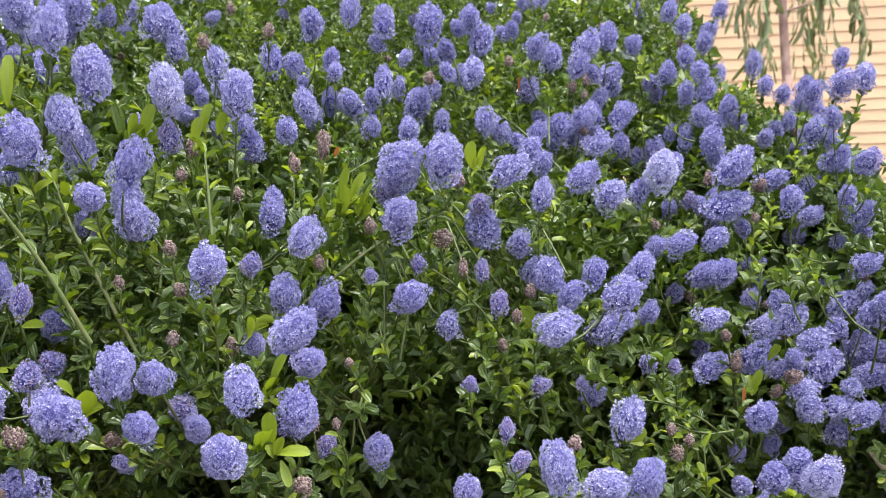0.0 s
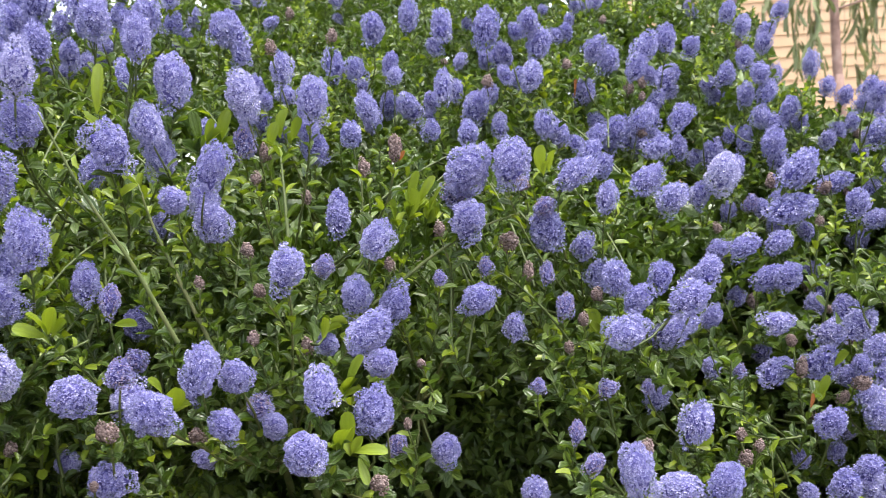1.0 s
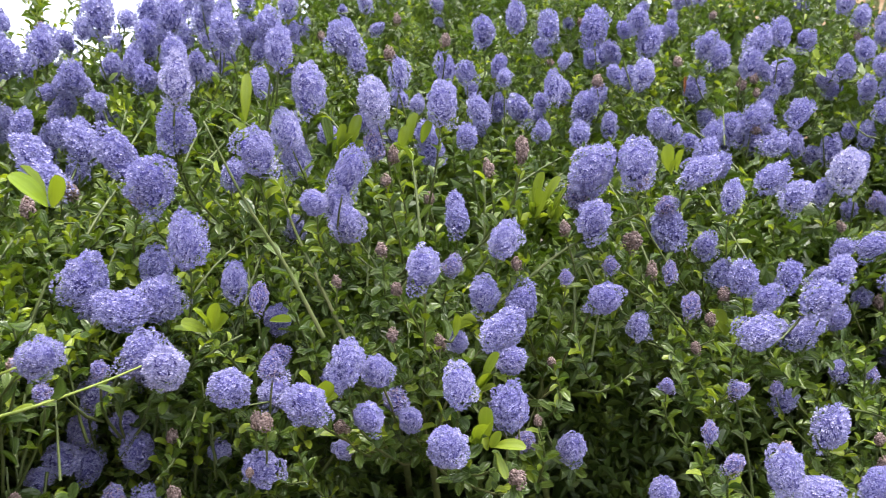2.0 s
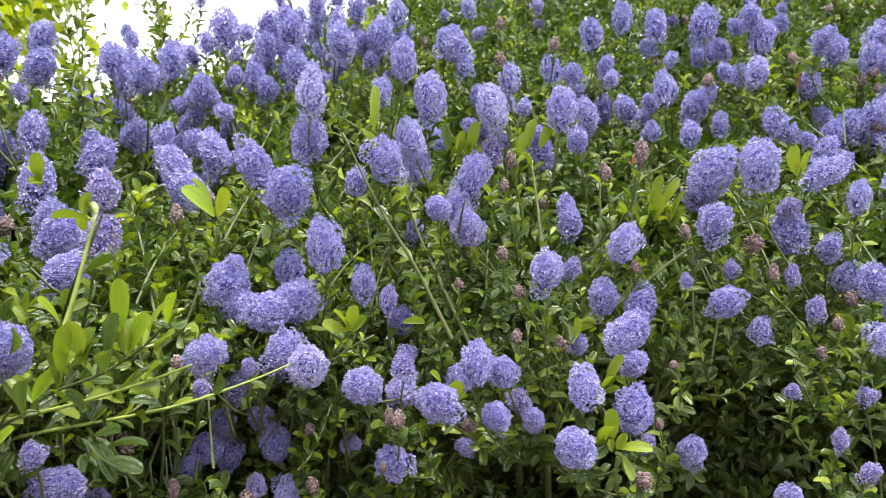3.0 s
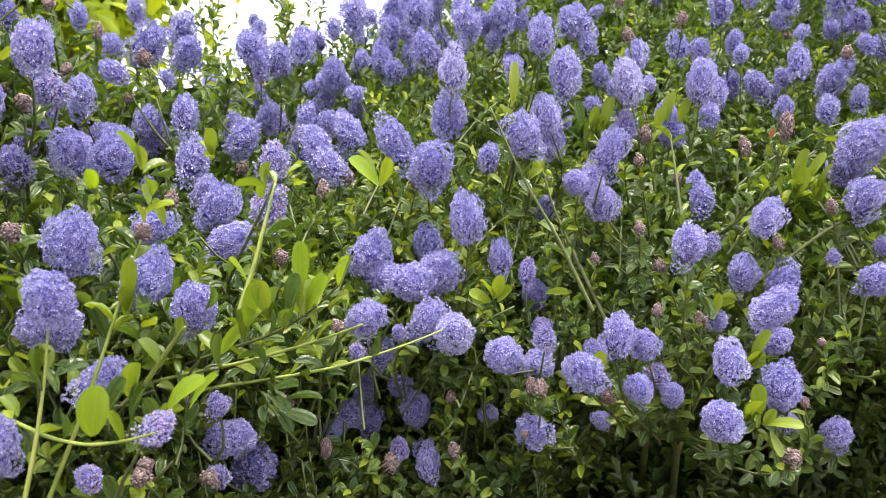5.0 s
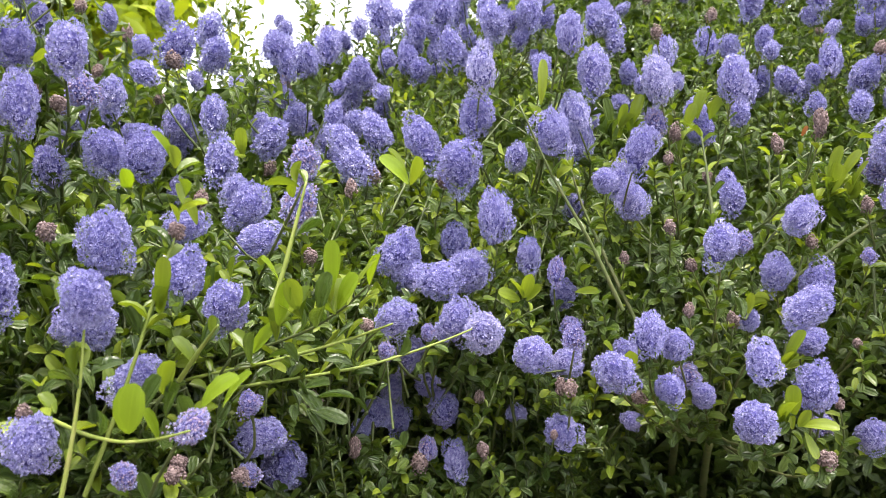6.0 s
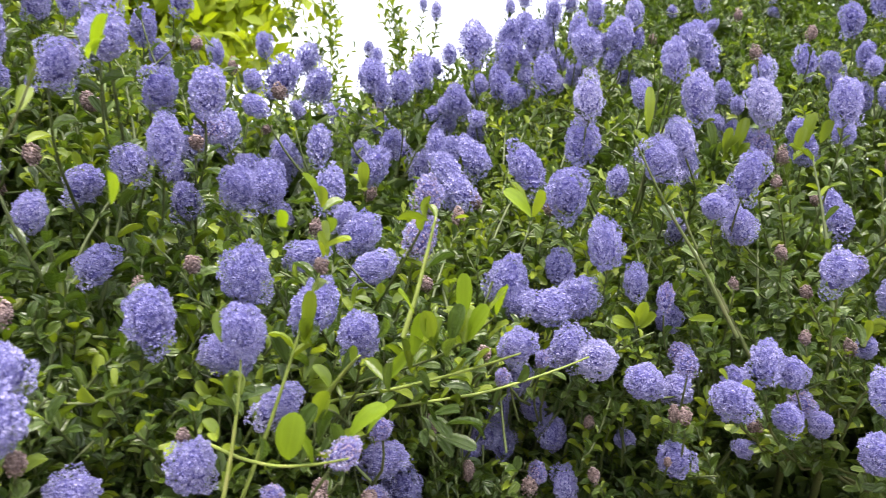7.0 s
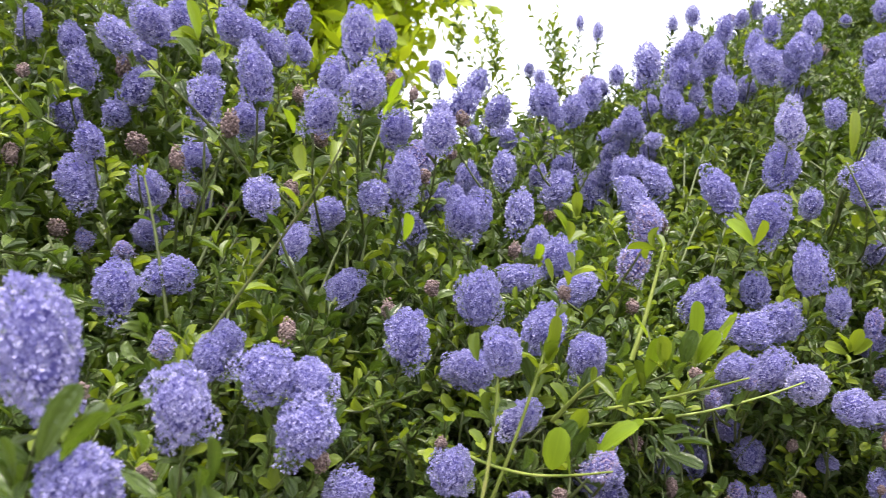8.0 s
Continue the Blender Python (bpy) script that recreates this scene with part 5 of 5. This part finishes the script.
# ---- slender shoots on the crest ----
for az, r, low, high in ((45.0, 2.1, 1.72, 2.12), (43.9, 2.2, 1.72, 2.2), (46.2, 2.05, 1.7, 2.1), (44.6, 1.95, 1.7, 1.98), (40.2, 2.15, 1.72, 2.08), (39.0, 2.2, 1.75, 2.14), (38.2, 2.1, 1.72, 2.02)):
    a = radians(az)
    top = CAMERA_MID * (1, 1, 0) + np.array((-np.sin(a) * r, np.cos(a) * r, high))
    foot = top + np.array((rng.uniform(-0.06, 0.06), rng.uniform(-0.05, 0.05), low - high))
    pts = curve_points(foot, top, rng.normal(size=3) * 0.025, 9)
    tubes = [tube(pts, np.linspace(0.0026, 0.001, 9), 5)]
    shoot_rows = []
    sprig_leaves(pts, 16, 0.03, 0.6, shoot_rows)
    for k in range(9):
        q = pts[rng.randint(1, 8)]
        reach = rng.uniform(0.05, 0.13)
        side = curve_points(q, q + np.array((rng.uniform(-0.6, 0.6) * reach, rng.uniform(-0.6, 0.6) * reach, reach)), rng.normal(size=3) * 0.006, 4)
        tubes.append(tube(side, np.linspace(0.0013, 0.0007, 4), 4))
        sprig_leaves(side, rng.randint(5, 10), rng.uniform(0.02, 0.034), 0.6, shoot_rows)
    v, f = joined(tubes)
    child("shoot", mesh_of("shoot", v, f, STEM, smooth=True), bush)
    child("shoot_foliage", leaves_mesh("shoot_foliage", shoot_rows, (LEAF, YOUNG), MIDDLE), bush, kind="stuff")

# ---- a pale cut stem low on the east side ----
CUT = plain_material("bare_wood", [(0.25, (0.36, 0.3, 0.2)), (0.55, (0.5, 0.44, 0.31)), (0.8, (0.6, 0.54, 0.4))], 0.7, 40.0)
v, f = tube(curve_points(np.array((0.622, 1.334, 1.034)), np.array((0.727, 1.396, 0.890)), np.array((0, 0, 0.006)), 6), np.linspace(0.0075, 0.0085, 6), 9)
child("cut_stem", mesh_of("cut_stem", v, f, CUT, smooth=True), bush, label="pale bare cut stem")

# ---- a few withered leaves caught in the shrub ----
for foot, tip in (((-0.246, 1.140, 1.541), (-0.239, 1.131, 1.553)), ((0.043, 1.721, 1.713), (0.047, 1.724, 1.767)), ((0.346, 1.138, 1.169), (0.347, 1.129, 1.191))):
    set_leaf(foot, tip, (0.2, -0.9, 0.3), 0.0065, WITHERED)

# ---- the house behind ----
WALL_AT = 9.6
house = tagged(new("house"), "house wall clad in peach-painted horizontal weatherboards", "house")
house.matrix_basis = pose(7.0, WALL_AT, 0, 0, 0, -4)
bv = [(-6, 0.0, 0), (6, 0.0, 0), (6, -0.022, 0), (-6, -0.022, 0), (-6, 0.0, 0.15), (6, 0.0, 0.15), (6, -0.006, 0.15), (-6, -0.006, 0.15)]
bf = [(0, 1, 2, 3), (4, 7, 6, 5), (3, 2, 6, 7), (0, 4, 5, 1), (1, 5, 6, 2), (0, 3, 7, 4)]
board = mesh_of("board", bv, bf, PAINT)
for i in range(43):
    child("board", board, house, pose(0, 0, 0.3 + i * 0.137))
child("wall", mesh_of("wall", [(x, y, z) for z in (0, 6.3) for y in (0.004, 0.25) for x in (-6, 6)], [(0, 1, 3, 2), (4, 6, 7, 5), (0, 4, 5, 1), (2, 3, 7, 6), (0, 2, 6, 4), (1, 5, 7, 3)], PAINT), house)
child("roof", mesh_of("roof", [(x, y, z) for z, y in ((6.22, -0.5), (6.3, -0.5), (8.0, 3.2), (7.9, 3.2)) for x in (-6.4, 6.4)], [(0, 1, 3, 2), (2, 3, 5, 4), (4, 5, 7, 6), (6, 7, 1, 0), (0, 2, 4, 6), (1, 7, 5, 3)], ROOF), house)


# ---- trees ----
def tree_part(name, tree, tubes, skin):
    v, f = joined(tubes)
    return child(name, mesh_of(name, v, f, skin, smooth=True), tree)


def weeping_tree(x, y):
    tree = tagged(new("weeping_tree"), "slender weeping tree with long drooping grey-green leaves", "tree")
    tree.matrix_basis = pose(x, y, 0)
    tree_part("trunk", tree, [tube(curve_points(np.array((0.12, 0, 0.0)), np.array((0.02, 0, 2.7)), np.array((0.03, 0, 0)), 8), np.linspace(0.058, 0.046, 8), 9),
                              tube(curve_points(np.array((0.02, 0, 2.65)), np.array((-0.06, 0.02, 5.2)), np.array((-0.02, 0, 0)), 9), np.linspace(0.044, 0.026, 9), 9)], BARK)
    rows, limbs = [], []
    r = np.random.RandomState(5)
    spots = [(-0.28, 2.95), (-0.2, 2.78), (-0.17, 2.62), (-0.24, 2.7), (-0.15, 2.95), (-0.22, 3.2), (-0.55, 3.25), (-0.42, 3.3), (-0.36, 3.1)]
    spots += [(0.2, 2.95), (0.26, 2.8), (0.32, 2.65), (0.38, 2.7), (0.46, 2.72), (0.42, 3.0), (0.3, 3.2), (0.22, 3.4), (0.62, 3.2), (0.68, 3.02), (0.74, 2.98), (0.79, 3.15)]
    for sx, low in spots:
        head = np.array((sx * 0.75 - 0.03, r.uniform(-0.35, 0.3), r.uniform(4.15, 4.5)))
        tip = np.array((sx, head[1] + r.uniform(-0.1, 0.1), low - 0.1))
        limbs.append(tube(curve_points(np.array((-0.04, 0, r.uniform(3.9, 4.7))), head, np.array((0, 0, 0.18)), 6), np.linspace(0.016, 0.006, 6), 5))
        line = curve_points(head, tip, np.array((0, 0, 0.0)), 12)
        limbs.append(tube(line, np.linspace(0.005, 0.002, 12), 4))
        for k in range(16):
            p = line[r.randint(0, 12)] + r.normal(size=3) * 0.02
            way = unit(np.array((r.uniform(-0.35, 0.35), r.uniform(-0.3, 0.3), -1.0)))
            rows.append((p, way, unit(r.normal(size=3)), r.uniform(0.13, 0.3), 0.078, 0.3, r.uniform(-0.35, 0.35), 0))
    limbs.append(tube(np.array(((0.0, 0.0, 3.3), (0.45, -0.1, 3.42), (0.85, -0.1, 3.4), (1.3, -0.1, 3.22))), np.linspace(0.012, 0.006, 4), 5))
    tree_part("limb", tree, limbs, BARK)
    child("crown", leaves_mesh("crown", rows, (GUM,), FINE), tree, label="long narrow hanging leaves", kind="stuff")


weeping_tree(2.7, 7.55)


def leafy_tree(x, y, height, spread, leaves, skin, seed, label):
    tree = tagged(new("broadleaf_tree"), label, "tree")
    tree.matrix_basis = pose(x, y, 0)
    r = np.random.RandomState(seed)
    limbs, rows = [], []
    tree_part("trunk", tree, [tube(curve_points(np.zeros(3), np.array((0.1, 0, height * 0.55)), np.array((0.05, 0, 0)), 8), np.linspace(0.14, 0.08, 8), 9)], BARK)
    for k in range(26):
        a, e = r.uniform(0, 6.28), r.uniform(-0.6, 1.2)
        reach = spread * r.uniform(0.55, 1.0)
        tip = np.array((np.cos(a) * np.cos(e) * reach, np.sin(a) * np.cos(e) * reach, height * 0.62 + np.sin(e) * reach * 1.1))
        root = np.array((0.08, 0, height * r.uniform(0.35, 0.55)))
        line = curve_points(root, tip, np.array((0, 0, 0.15)), 7)
        limbs.append(tube(line, np.linspace(0.035, 0.008, 7), 5))
        for q in range(leaves // 26):
            p = line[r.randint(3, 7)] + r.normal(size=3) * spread * 0.16
            rows.append((p, unit(r.normal(size=3) + np.array((0, 0, -0.4))), unit(r.normal(size=3) + np.array((0, 0, 1.2))), r.uniform(0.11, 0.2), 0.5, 0.2, 0.2, 0))
    tree_part("limb", tree, limbs, BARK)
    child("crown", leaves_mesh("crown", rows, (skin,), COARSE), tree, label="loose crown of bright leaves", kind="stuff")


leafy_tree(-5.95, 4.0, 5.7, 1.5, 10400, LIME, 8, "broadleaf tree with fresh yellow-green leaves")
